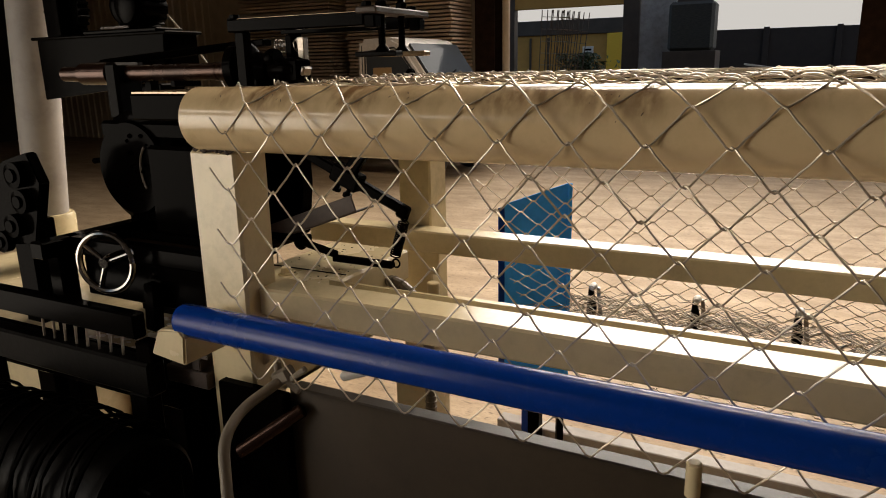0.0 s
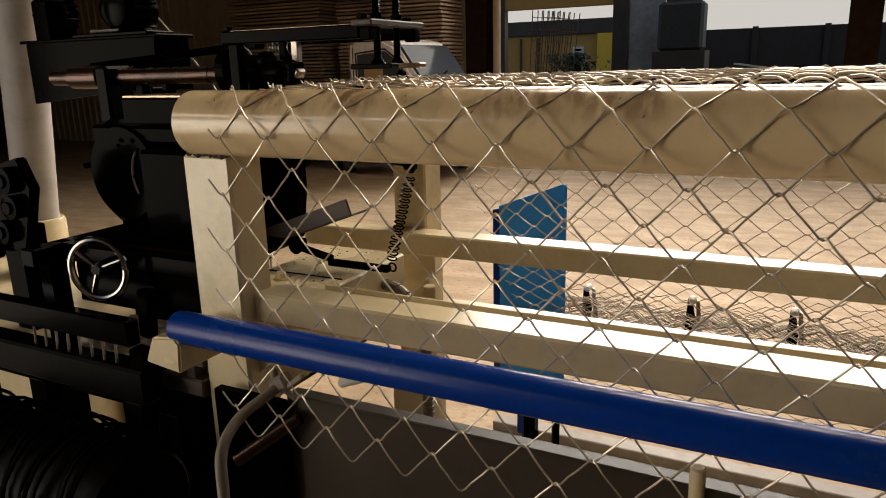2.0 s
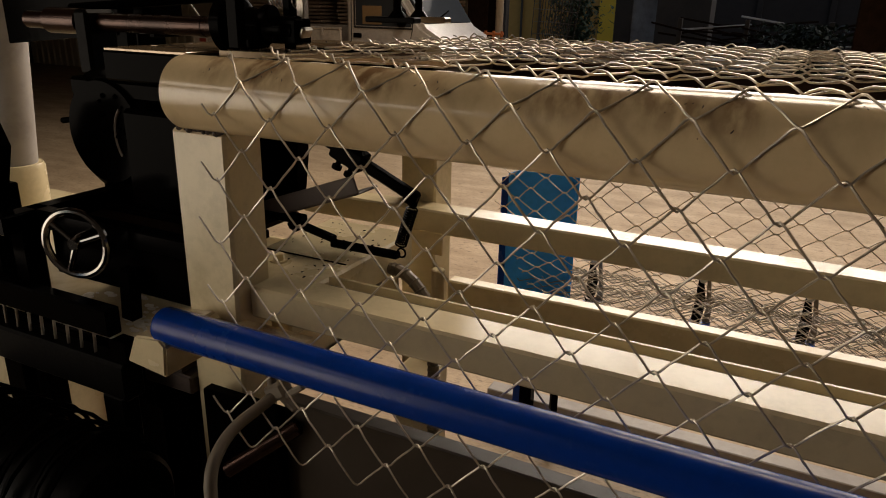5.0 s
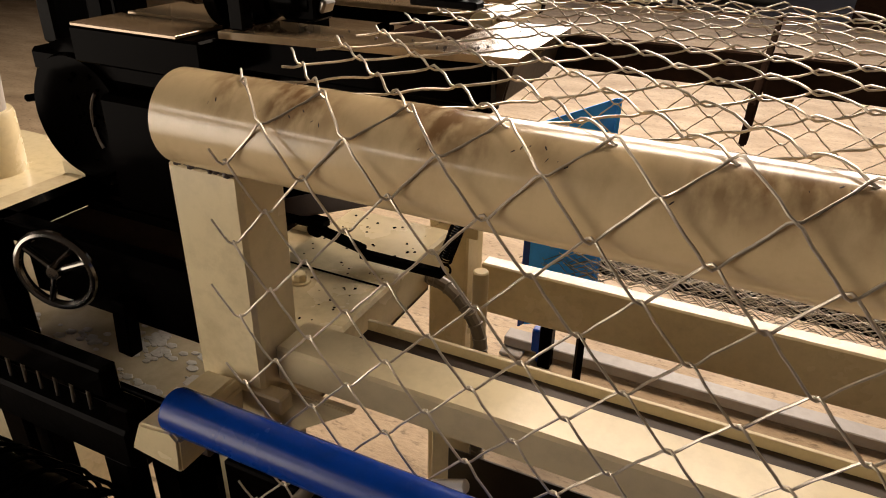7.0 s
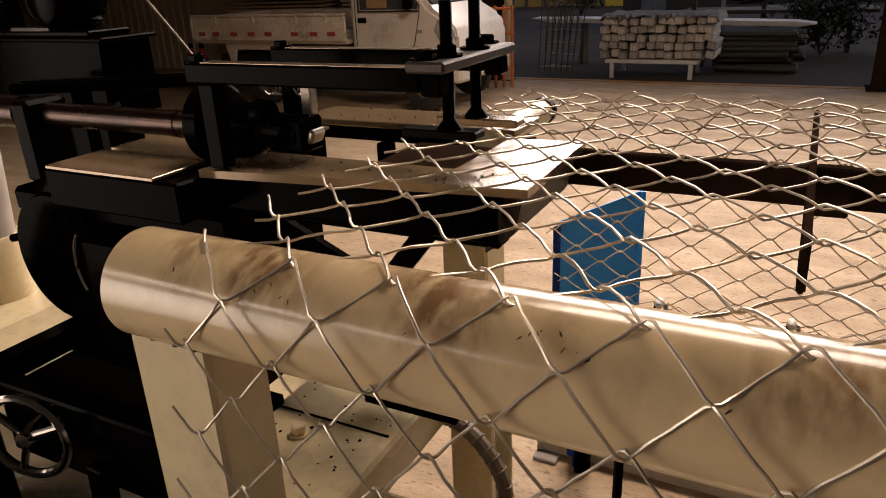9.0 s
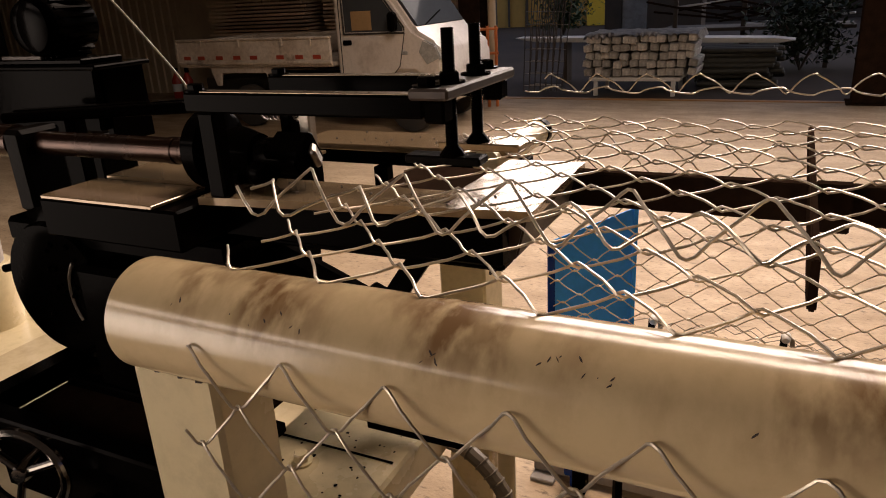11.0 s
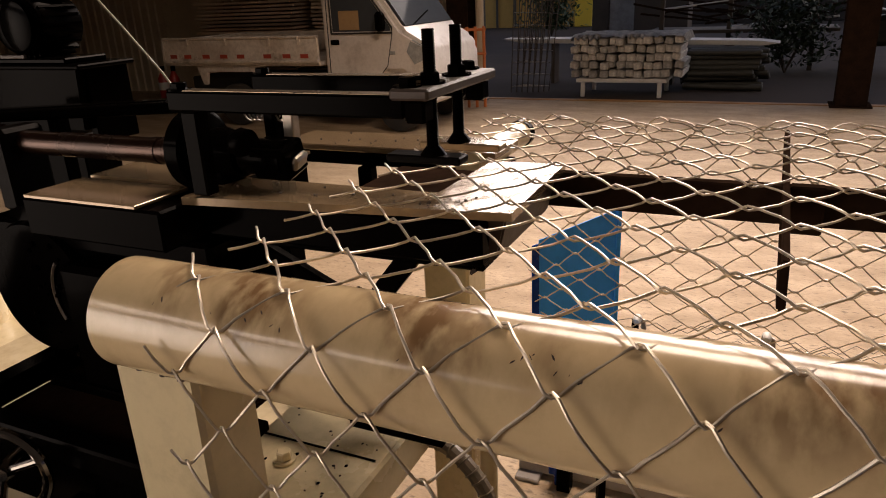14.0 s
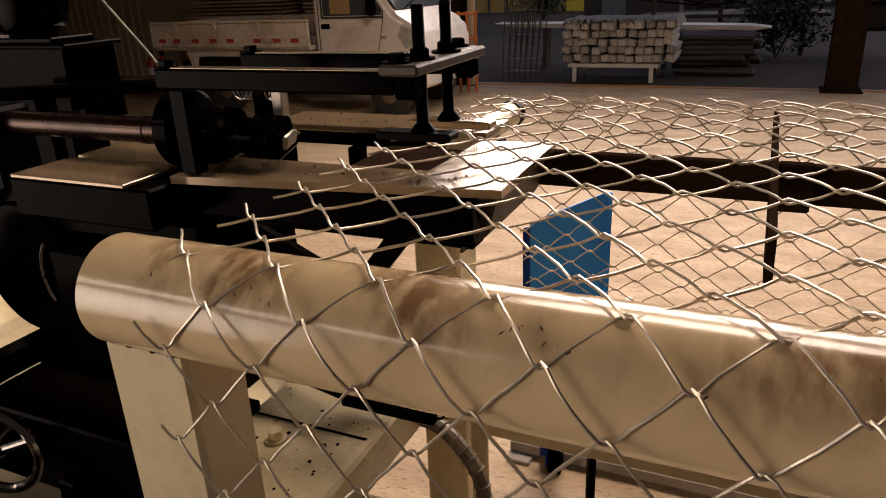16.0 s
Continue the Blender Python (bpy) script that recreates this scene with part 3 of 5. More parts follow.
def blue_panel(x):
    """A folded blue sheet with a slanting top edge and a flange."""
    p = thing("blue_end_panel", "bright blue folded sheet metal panel with a slanting top", "panel", "blue end panels")
    turn = Matrix.Translation((0, 2.64, 0)) @ Matrix.Rotation(radians(38), 4, "Z")
    part("sheet", turned(prism([(0, 0.05), (0.29, 0.05), (0.29, 0.96), (0.275, 0.96), (0, 0.885)], 0, 0.005), turn), BLUE_SHEET, p)
    part("flange", turned(box(0.005, 0.034, 0.82, (0, -0.018, 0.465), 0.001), turn @ Matrix.Rotation(radians(-62), 4, "Z")), BLUE, p, "darker blue flange")
    part("fold", turned(box(0.015, 0.008, 0.91, (0.285, -0.005, 0.505), 0.001), turn), BLUE_SHEET, p)
    part("stand", turned(box(0.03, 0.03, 0.51, (0.27, 0.025, -0.205), 0.003), turn), BLACK, p)
    p.location.x = K * x
    return p


blue_panel(-1.052)
blue_panel(0.58)
base = thing("low_white_rail", "white painted low steel rail with a blue clip", "rail")
part("bar", span(-1.30, 1.8, 3.13, 3.22, FL + 0.02, FL + 0.075, 0.005), PANEL_WHITE, base)
part("end_foot", span(-1.30, -1.19, 3.07, 3.28, FL, FL + 0.02, 0.004), PANEL_WHITE, base)
part("end_foot", span(1.7, 1.8, 3.07, 3.28, FL, FL + 0.02, 0.004), PANEL_WHITE, base)
for x in (-1.11,):
    clip = part("clip", span(x - 0.035, x + 0.035, 3.085, 3.13, -0.40, -0.27, 0.006), BLUE, base, "blue clip")
    part("screw", rod((x, 3.105, FL), (x, 3.105, -0.40), 0.012, 12), BLUE, clip)

# ---- the weaving table ----
table = thing("weaving_table", "oily steel weaving table with two long plates", "machine table")
TZ = 1.404
bm = prism([(-1.19, 1.272), (-0.685, 1.335), (-0.69, 1.615), (-0.815, 1.605), (-0.82, 1.40), (-1.19, 1.40)], 0, 0.012)
turned(bm, Matrix(((1, 0, 0, 0), (0, 0, 1, 0), (0, 1, 0, TZ - 0.012), (0, 0, 0, 1))))
part("front_plate", bm, TABLE, table, "worn oily steel plate")
part("rear_plate", span(-1.30, -0.83, 1.66, 1.79, TZ - 0.012, TZ, 0.002), TABLE, table)
part("left_plate", span(-1.48, -1.235, 1.222, 1.335, TZ - 0.010, TZ - 0.004, 0.001), TABLE, table)
part("left_back_plate", span(-1.48, -1.195, 1.352, 1.62, TZ - 0.010, TZ - 0.004, 0.001), TABLE, table)
part("under_beam", span(-1.49, -1.19, 1.224, 1.60, TZ - 0.075, TZ - 0.0105, 0.004), BLACK, table)
rnd = random.Random(90)
bm = bmesh.new()
for k in range(46):
    x, y = (rnd.uniform(-1.25, -0.86), rnd.uniform(1.67, 1.78)) if k % 2 else (rnd.uniform(-1.15, -0.75), rnd.uniform(1.33, 1.39))
    r = rnd.uniform(0.001, 0.0028)
    bmesh.ops.create_icosphere(bm, subdivisions=1, radius=1, matrix=Matrix.Translation((x, y, TZ + 0.001)) @ Matrix.Diagonal((r, r * rnd.uniform(0.5, 1.5), r * 0.6, 1)))
tagged(part("metal_crumb", bm, BROWN_STEEL, table, "small dark metal crumbs"), kind="stuff")
part("front_beam", span(-1.189, -0.72, 1.315, 1.345, TZ - 0.075, TZ - 0.014, 0.004), BLACK, table)
part("apron", span(-1.189, -0.735, 1.36, 1.40, TZ - 0.10, TZ - 0.0125, 0.004), BLACK, table)
part("rear_beam", span(-1.5, -0.85, 1.67, 1.69, TZ - 0.04, TZ - 0.0125, 0.002), BLACK, table)
part("stub_leg", span(-1.115, -1.085, 1.655, 1.68, TZ - 0.09, TZ - 0.0405, 0.002), BLACK, table)
part("end_plate", prism([(-0.74, TZ - 0.014), (-0.70, TZ - 0.014), (-0.715, TZ - 0.075), (-0.76, TZ - 0.11)], 1.36, 1.60, 0.003), BROWN_STEEL, table)
part("table_leg", span(-1.50, -1.40, 1.36, 1.46, FL, TZ - 0.0755, 0.004), BLACK, table)
# dark plate that stands in for the shade inside the table's notch
part("die_plate", span(-0.965, -0.822, 1.402, 1.56, TZ - 0.04, TZ - 0.006, 0.002), RUST_BAR, table)

rib = thing("mesh_support_bar", "brown rusted steel bar under the mesh with a cross rib", "support bar")
part("bar", span(-0.72, 1.55, 1.60, 1.625, 1.335, 1.392, 0.003), RUST_BAR, rib)
part("rib", prism([(1.24, 1.355), (1.27, 1.40), (1.96, 1.408), (1.965, 1.385), (1.3, 1.345)], -0.366, -0.357, 0.002), RUST_BAR, rib, "cross rib with a worn bare edge")
rib_part = rib.children[-1]
rib_part.data.transform(Matrix(((0, 1, 0, 0), (1, 0, 0, 0), (0, 0, 1, 0), (0, 0, 0, 1))))
rib_part.data.flip_normals()
part("block", span(-0.357, -0.31, 1.575, 1.60, 1.33, 1.40, 0.003), RUST_BAR, rib)
part("end_post", span(1.45, 1.55, 1.625, 1.70, FL, 1.39, 0.003), BROWN_STEEL, rib)
pipe_t = thing("short_guide_pipe", "pale steel guide pipe with a dark toothed collar", "pipe")
part("pipe", rod((-0.875, 1.64, 1.385), (-0.875, 1.93, 1.385), 0.026, 24), CREAM_CLEAN, pipe_t)
part("collar", lathe([(0, 0.029), (1, 0.029)], (-0.875, 1.925, 1.385), (-0.875, 1.945, 1.385), 16), BLACK, pipe_t, "dark toothed collar")
part("bracket", span(-0.90, -0.85, 1.80, 1.83, 1.25, 1.36, 0.002), BLACK, pipe_t)

# ---- the screw press over the table ----
press = thing("screw_press", "black steel press frame with two threaded screws", "press")


def thread(x, y, z0, z1, r):
    prof = []
    n = int((z1 - z0) / 0.0032)
    for k in range(n):
        prof += [(k / n, r * 0.86), ((k + 0.5) / n, r)]
    return lathe(prof + [(1, r * 0.86)], (x, y, z0), (x, y, z1), 14)


for y in (1.285, 1.475):
    part("long_beam", span(-1.185, -0.80, y - 0.014, y + 0.014, 1.533, 1.562, 0.003), BLACK_PAINT, press)
    part("pivot_bolt", bolt((-1.17, y, 1.562), r=0.012, h=0.009), BLACK_PAINT, press)
    part("end_bolt", bolt((-0.80, y, 1.571), r=0.012, h=0.010), BLACK_PAINT, press)
    part("end_block", span(-0.80, -0.772, y - 0.014, y + 0.014, 1.528, 1.556, 0.003), BLACK_PAINT, press)
    part("rear_arm", box(0.03, 0.026, 0.125, (-1.150, y, 1.471), 0.003), BLACK_PAINT, press)
# thin strips added on the black beams to give their tops a bright reflection
for y in (1.285, 1.475):
    part("wear_strip", span(-1.155, -0.818, y - 0.0105, y + 0.0105, 1.5615, 1.5632, 0.0005), REFLECTION_TOP, press, "pale strip added for the reflection on the top face")
part("cross_bar", span(-0.815, -0.762, 1.262, 1.492, 1.557, 1.571, 0.003), BROWN_STEEL, press, "worn bare cross bar")
for y in (1.318, 1.402):
    part("screw", thread(-0.785, y, 1.486, 1.637, 0.0085), BLACK_PAINT, press)
    part("nut", bolt((-0.785, y, 1.571), r=0.0135, h=0.012), BLACK_PAINT, press)
    part("foot_collar", lathe([(0, 0.018), (0.5, 0.014), (1, 0.009)], (-0.785, y, 1.480), (-0.785, y, 1.492), 16), BLACK_PAINT, press)
part("foot_plate", span(-0.848, -0.742, 1.303, 1.333, 1.470, 1.481, 0.002), DULL_BLACK, press)
part("foot_plate", span(-0.84, -0.72, 1.387, 1.417, 1.470, 1.481, 0.002), TABLE, press, "worn bright foot plate")

# ---- weaving head and shaft ----
drive = thing("weaving_drive", "oily black weaving head bearings over the table", "machine drive")
part("bearing_disc", lathe([(0, 0.055), (0.15, 0.064), (0.85, 0.064), (1, 0.055)], (-1.262, 1.38, 1.452), (-1.225, 1.38, 1.452), 40), BLACK, drive)
part("bearing_body", lathe([(0, 0.04), (0.5, 0.045), (1, 0.034)], (-1.225, 1.38, 1.446), (-1.15, 1.38, 1.446), 28), BLACK, drive)
part("bearing_foot", span(-1.27, -1.17, 1.345, 1.415, TZ, 1.43, 0.004), BLACK, drive)
part("far_bearing", span(-1.72, -1.67, 1.335, 1.425, 1.318, 1.475, 0.008), DULL_BLACK, drive)
part("spring_post", span(-1.145, -1.125, 1.43, 1.45, 1.40, 1.53, 0.002), BLACK, drive)
part("latch", span(-1.115, -1.095, 1.44, 1.46, 1.44, 1.525, 0.002), BARE, drive, "bare steel latch")
coil = [(-1.19 + 0.0008 * k, 1.45 + 0.016 * math.cos(k * 0.55), 1.505 + 0.016 * math.sin(k * 0.55)) for k in range(90)]
part("return_spring", tube(coil, 0.0016, 5), BARE, drive, "bare steel coil spring")
shaft = thing("drive_shaft", "oil-darkened copper brown drive shaft", "shaft")
part("shaft_bar", rod((-1.95, 1.38, 1.445), (-1.262, 1.38, 1.445), 0.022, 28), COPPER, shaft)
part("shaft_ring", lathe([(0, 0.0235), (1, 0.0235)], (-1.34, 1.38, 1.445), (-1.325, 1.38, 1.445), 28), COPPER, shaft)
part("sleeve", lathe([(0, 0.032), (1, 0.032)], (-1.86, 1.38, 1.445), (-1.74, 1.38, 1.445), 28), COPPER, shaft, "oily brown sleeve")
HEAD = put((-1.15, 1.38, 1.446))
head = thing("weaving_mandrel", "black oily weaving mandrel with a bright cut end", "mandrel", at=HEAD)
PLACE[0] = Matrix.Scale(K, 4)
part("barrel", lathe([(0, 0.024), (0.1, 0.029), (1, 0.029)], (0, 0, 0), (0.085, 0, 0), 28), BLACK, head)
part("cutter_body", span(0.03, 0.098, -0.026, 0.030, -0.028, 0.024, 0.004), BLACK, head)
part("cutter_face", box(0.012, 0.034, 0.024, (0.103, 0.002, -0.004), 0.004, Matrix.Rotation(radians(25), 3, "Y")), BARE, head, "bright bare cut end")
part("clamp_ear", lathe([(0, 0.02), (0.5, 0.024), (1, 0.02)], (0.0, -0.01, 0.026), (0.03, -0.01, 0.03), 16), BLACK, head)

PLACE[0] = MACHINE
chain = thing("hose_guide_arm", "black ribbed hose lying on a slanting steel arm", "hose")
prof, HN = [], 62
for k in range(HN):
    prof += [(k / HN, 0.0085), ((k + 0.5) / HN, 0.0115)]
part("ribbed_hose", lathe(prof + [(1, 0.0085)], (-1.86, 1.44, 1.475), (-1.29, 1.44, 1.512), 10), BLACK, chain)
part("arm", box(0.62, 0.035, 0.018, (-1.55, 1.475, 1.498), 0.003, Matrix.Rotation(radians(-3.5), 3, "Y")), BLACK, chain)
part("arm_post", span(-1.71, -1.68, 1.46, 1.49, 1.318, 1.49, 0.003), BLACK, chain)
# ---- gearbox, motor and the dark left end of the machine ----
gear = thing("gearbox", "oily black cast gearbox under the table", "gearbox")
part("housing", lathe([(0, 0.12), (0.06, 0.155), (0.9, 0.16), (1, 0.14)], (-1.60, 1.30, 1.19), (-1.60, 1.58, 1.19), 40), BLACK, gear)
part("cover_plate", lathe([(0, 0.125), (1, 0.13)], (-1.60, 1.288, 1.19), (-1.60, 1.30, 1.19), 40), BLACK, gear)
# a bare steel arc modelled in place of the highlight streak on the cover
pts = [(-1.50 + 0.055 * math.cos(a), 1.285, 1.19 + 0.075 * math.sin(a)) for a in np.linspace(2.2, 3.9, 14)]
part("cover_rim", tube(pts, 0.004, 6), BARE, gear, "bright arc added for the oily highlight on the cover")
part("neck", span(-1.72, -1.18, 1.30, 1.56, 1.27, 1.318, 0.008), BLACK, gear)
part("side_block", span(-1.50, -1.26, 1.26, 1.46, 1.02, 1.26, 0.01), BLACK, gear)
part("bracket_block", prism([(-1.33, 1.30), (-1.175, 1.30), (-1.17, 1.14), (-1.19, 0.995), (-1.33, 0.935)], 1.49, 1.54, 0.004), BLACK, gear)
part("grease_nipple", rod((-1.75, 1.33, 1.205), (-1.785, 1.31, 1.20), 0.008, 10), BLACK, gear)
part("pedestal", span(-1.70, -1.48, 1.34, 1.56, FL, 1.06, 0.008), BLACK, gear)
random.seed(5)
for k in range(26):
    a = random.uniform(0, 6.28)
    r = random.uniform(0.0, 0.10)
    bm = bmesh.new()
    bmesh.ops.create_icosphere(bm, subdivisions=1, radius=random.uniform(0.003, 0.008), matrix=Matrix.Translation((-1.57 + r * math.cos(a), 1.287, 1.19 + r * math.sin(a))))
    part("grease_lump", bm, BLACK, gear)

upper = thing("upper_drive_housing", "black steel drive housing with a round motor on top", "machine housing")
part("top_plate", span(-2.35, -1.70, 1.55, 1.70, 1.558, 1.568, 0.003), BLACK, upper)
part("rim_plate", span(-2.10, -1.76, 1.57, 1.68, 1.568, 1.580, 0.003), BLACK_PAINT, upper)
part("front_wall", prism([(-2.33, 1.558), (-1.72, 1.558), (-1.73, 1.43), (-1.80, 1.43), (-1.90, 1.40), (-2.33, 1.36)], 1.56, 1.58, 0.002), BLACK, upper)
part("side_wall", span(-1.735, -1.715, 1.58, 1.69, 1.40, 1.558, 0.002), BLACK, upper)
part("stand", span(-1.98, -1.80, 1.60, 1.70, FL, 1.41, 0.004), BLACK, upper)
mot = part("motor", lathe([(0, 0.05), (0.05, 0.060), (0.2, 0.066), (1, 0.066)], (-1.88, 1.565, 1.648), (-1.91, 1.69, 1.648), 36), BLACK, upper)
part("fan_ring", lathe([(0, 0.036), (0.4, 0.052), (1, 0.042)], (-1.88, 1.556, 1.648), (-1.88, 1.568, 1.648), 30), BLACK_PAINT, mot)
for k in range(24):
    a = 2 * math.pi * k / 24
    part("cooling_fin", box(0.005, 0.09, 0.012, (-1.895 + 0.069 * math.cos(a), 1.635, 1.648 + 0.069 * math.sin(a)), 0, Matrix.Rotation(-a + math.pi / 2, 3, "Y")), BLACK, mot)
part("label_strip", span(-1.99, -1.86, 1.552, 1.560, 1.581, 1.589, 0.001), BROWN_STEEL, upper)
wheel_gear = thing("toothed_gear", "black oily toothed gear wheel", "gear")
bm = lathe([(0, 0.09), (1, 0.09)], (-2.32, 1.66, 1.66), (-2.32, 1.70, 1.66), 48)
for k in range(26):
    a = 2 * math.pi * k / 26
    box(0.012, 0.04, 0.010, (-2.32 + 0.094 * math.cos(a), 1.68, 1.66 + 0.094 * math.sin(a)), 0.002, Matrix.Rotation(-a, 3, "Y"), bm)
part("rim", bm, BLACK, wheel_gear)
part("bearing", span(-2.36, -2.28, 1.62, 1.66, 1.568, 1.70, 0.004), BLACK, wheel_gear)

pillar = thing("machine_pillar", "pale cream tapered machine pillar with a collar", "pillar")
part("pole", lathe([(0, 0.086), (0.3, 0.090), (1, 0.096)], (-2.985, 1.92, 0.83), (-2.735, 1.92, 3.0), 40), PANEL_WHITE, pillar)
part("collar", lathe([(0, 0.112), (0.93, 0.112), (1, 0.105)], (-2.99, 1.92, 0.60), (-2.985, 1.92, 0.84), 40), CREAM_CLEAN, pillar)
part("base_box", span(-3.4, -2.3, 1.45, 2.3, FL, 0.60, 0.01), CREAM_CLEAN, pillar)

hang = thing("hanging_cable", "thin pale cable hanging from the roof", "cable")
part("cable", tube(bent([(-7.6, 2.6, 6.0), (-2.791, 2.6, 1.676), (-2.501, 2.6, 1.376), (-2.25, 2.6, 0.9), (-2.2, 2.5, FL)], 0.12, 8), 0.0045, 6), HOSE, hang)

cluster = thing("gear_cluster", "black oily roller cluster on a plate", "machine part")
part("side_plate", prism([(-1.98, 0.98), (-1.78, 1.0), (-1.72, 1.17), (-1.76, 1.25), (-1.88, 1.22), (-2.0, 1.05)], 1.10, 1.13, 0.004), BLACK, cluster)
for cx, cz, r in ((-1.80, 1.19, 0.035), (-1.79, 1.12, 0.032), (-1.84, 1.05, 0.032), (-1.90, 1.0, 0.03)):
    part("roller", lathe([(0, r * 0.5), (0.2, r * 0.55), (0.25, r), (1, r)], (cx, 1.07, cz), (cx, 1.10, cz), 22), BLACK, cluster)
part("post", span(-1.93, -1.85, 1.13, 1.21, FL, 1.05, 0.004), BLACK, cluster)

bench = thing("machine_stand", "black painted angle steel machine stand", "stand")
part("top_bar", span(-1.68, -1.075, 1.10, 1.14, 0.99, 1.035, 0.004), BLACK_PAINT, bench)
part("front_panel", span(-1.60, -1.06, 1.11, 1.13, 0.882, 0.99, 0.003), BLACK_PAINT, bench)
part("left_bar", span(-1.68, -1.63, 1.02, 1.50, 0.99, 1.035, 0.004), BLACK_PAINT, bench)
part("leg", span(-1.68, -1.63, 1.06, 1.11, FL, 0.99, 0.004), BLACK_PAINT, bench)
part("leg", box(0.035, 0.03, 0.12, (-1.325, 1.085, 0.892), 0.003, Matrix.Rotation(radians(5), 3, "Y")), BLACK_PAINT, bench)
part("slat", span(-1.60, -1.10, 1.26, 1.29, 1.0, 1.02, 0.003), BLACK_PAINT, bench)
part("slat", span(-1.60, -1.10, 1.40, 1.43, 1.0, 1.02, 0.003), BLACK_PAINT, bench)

part("deck_plate", span(-1.62, -1.18, 1.15, 1.50, 0.985, 0.997, 0.002), RUST_BAR, bench, "rusty brown deck plate")

hw = thing("handwheel", "chromed steel handwheel with three spokes", "handwheel")
tilt = Matrix.Rotation(radians(17), 4, "Z")
bm = bmesh.new()
ring = [(0.072 * math.cos(a), 0, 0.072 * math.sin(a)) for a in np.linspace(0, 2 * math.pi, 49)]
hw.matrix_world = Matrix.Translation(put((-1.425, 1.045, 1.003))) @ tilt
PLACE[0] = Matrix.Scale(K, 4)
part("rim", tube(ring, 0.0085, 10, bm, caps=False), CHROME, hw)
part("hub", lathe([(0, 0.012), (0.3, 0.017), (1, 0.017)], (0, -0.012, 0), (0, 0.06, 0), 18), CHROME, hw)
for a in (20, 140, 250):
    d = Vector((math.cos(radians(a)), 0, math.sin(radians(a))))
    part("spoke", rod(d * 0.012, d * 0.070, 0.0065, 10), CHROME, hw)

PLACE[0] = MACHINE
pan = thing("coolant_tank", "steel tank of milky coolant with white foam", "tank")
part("tank_floor", span(-2.4, -1.06, 1.04, 1.80, 0.66, 0.675, 0.003), CREAM_CLEAN, pan)
part("tank_wall", span(-2.4, -1.06, 1.035, 1.05, 0.66, 0.79, 0.003), BLACK_PAINT, pan)
part("tank_wall", span(-1.075, -1.06, 1.05, 1.80, 0.66, 0.79, 0.003), CREAM_CLEAN, pan)
part("tank_wall", span(-2.4, -1.06, 1.785, 1.80, 0.66, 0.79, 0.003), CREAM_CLEAN, pan)
part("tank_leg", span(-1.20, -1.12, 1.08, 1.15, FL, 0.66, 0.003), BLACK, pan)
part("tank_leg", span(-2.35, -2.27, 1.70, 1.77, FL, 0.66, 0.003), BLACK, pan)
bm = bmesh.new()
nx, ny = 40, 22
grid = [[bm.verts.new((-2.385 + 1.31 * a / nx, 1.05 + 0.735 * c / ny, 0.752 + 0.0012 * noise.noise((a * 0.35, c * 0.35, 3)))) for c in range(ny + 1)] for a in range(nx + 1)]
for a in range(nx):
    for c in range(ny):
        bm.faces.new((grid[a][c], grid[a + 1][c], grid[a + 1][c + 1], grid[a][c + 1]))
part("coolant", bm, LIQUID, pan, "milky tan coolant")
rnd = random.Random(12)
bm = bmesh.new()
for k in range(60):
    cx, cy = rnd.uniform(-1.72, -1.09), rnd.uniform(1.06, 1.30)
    for q in range(rnd.randrange(3, 9)):
        s = rnd.uniform(0.003, 0.012)
        c = Vector((cx + rnd.gauss(0, 0.022), cy + rnd.gauss(0, 0.010), 0.7525))
        bmesh.ops.create_icosphere(bm, subdivisions=1, radius=1, matrix=Matrix.Translation(c) @ Matrix.Diagonal((s * 1.5, s, 0.003, 1)))
tagged(part("foam", bm, GREASE, pan, "patches of white foam"), kind="stuff")

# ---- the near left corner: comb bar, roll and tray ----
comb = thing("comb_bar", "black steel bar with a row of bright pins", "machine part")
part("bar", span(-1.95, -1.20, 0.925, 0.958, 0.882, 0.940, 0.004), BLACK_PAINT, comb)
part("lower_bar", span(-1.95, -1.16, 0.915, 0.963, 0.755, 0.835, 0.006), DULL_BLACK, comb)
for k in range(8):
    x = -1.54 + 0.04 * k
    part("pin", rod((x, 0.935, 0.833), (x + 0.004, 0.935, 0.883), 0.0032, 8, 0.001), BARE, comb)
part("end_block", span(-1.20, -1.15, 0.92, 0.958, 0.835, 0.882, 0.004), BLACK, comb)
part("stand", span(-1.86, -1.76, 0.92, 0.96, FL, 0.755, 0.004), DULL_BLACK, comb)
part("stand", span(-1.24, -1.18, 0.92, 0.96, FL, 0.755, 0.004), DULL_BLACK, comb)

slide = thing("rusty_slide_block", "brown greasy steel slide block", "machine part")
part("block", span(-1.19, -1.06, 0.985, 1.033, 0.765, 0.805, 0.004), BROWN_STEEL, slide)
part("stop", prism([(-1.11, 0.805), (-1.085, 0.805), (-1.085, 0.835), (-1.06, 0.835), (-1.06, 0.845), (-1.11, 0.845)], 0.99, 1.03, 0.002), BROWN_STEEL, slide)
part("pedestal", span(-1.16, -1.10, 0.99, 1.03, FL, 0.765, 0.004), BLACK, slide)

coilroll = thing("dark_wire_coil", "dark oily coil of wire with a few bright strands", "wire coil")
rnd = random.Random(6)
part("core", rod((-1.66, 0.80, 0.60), (-1.06, 0.80, 0.60), 0.125, 28, 0.01), DULL_BLACK, coilroll)
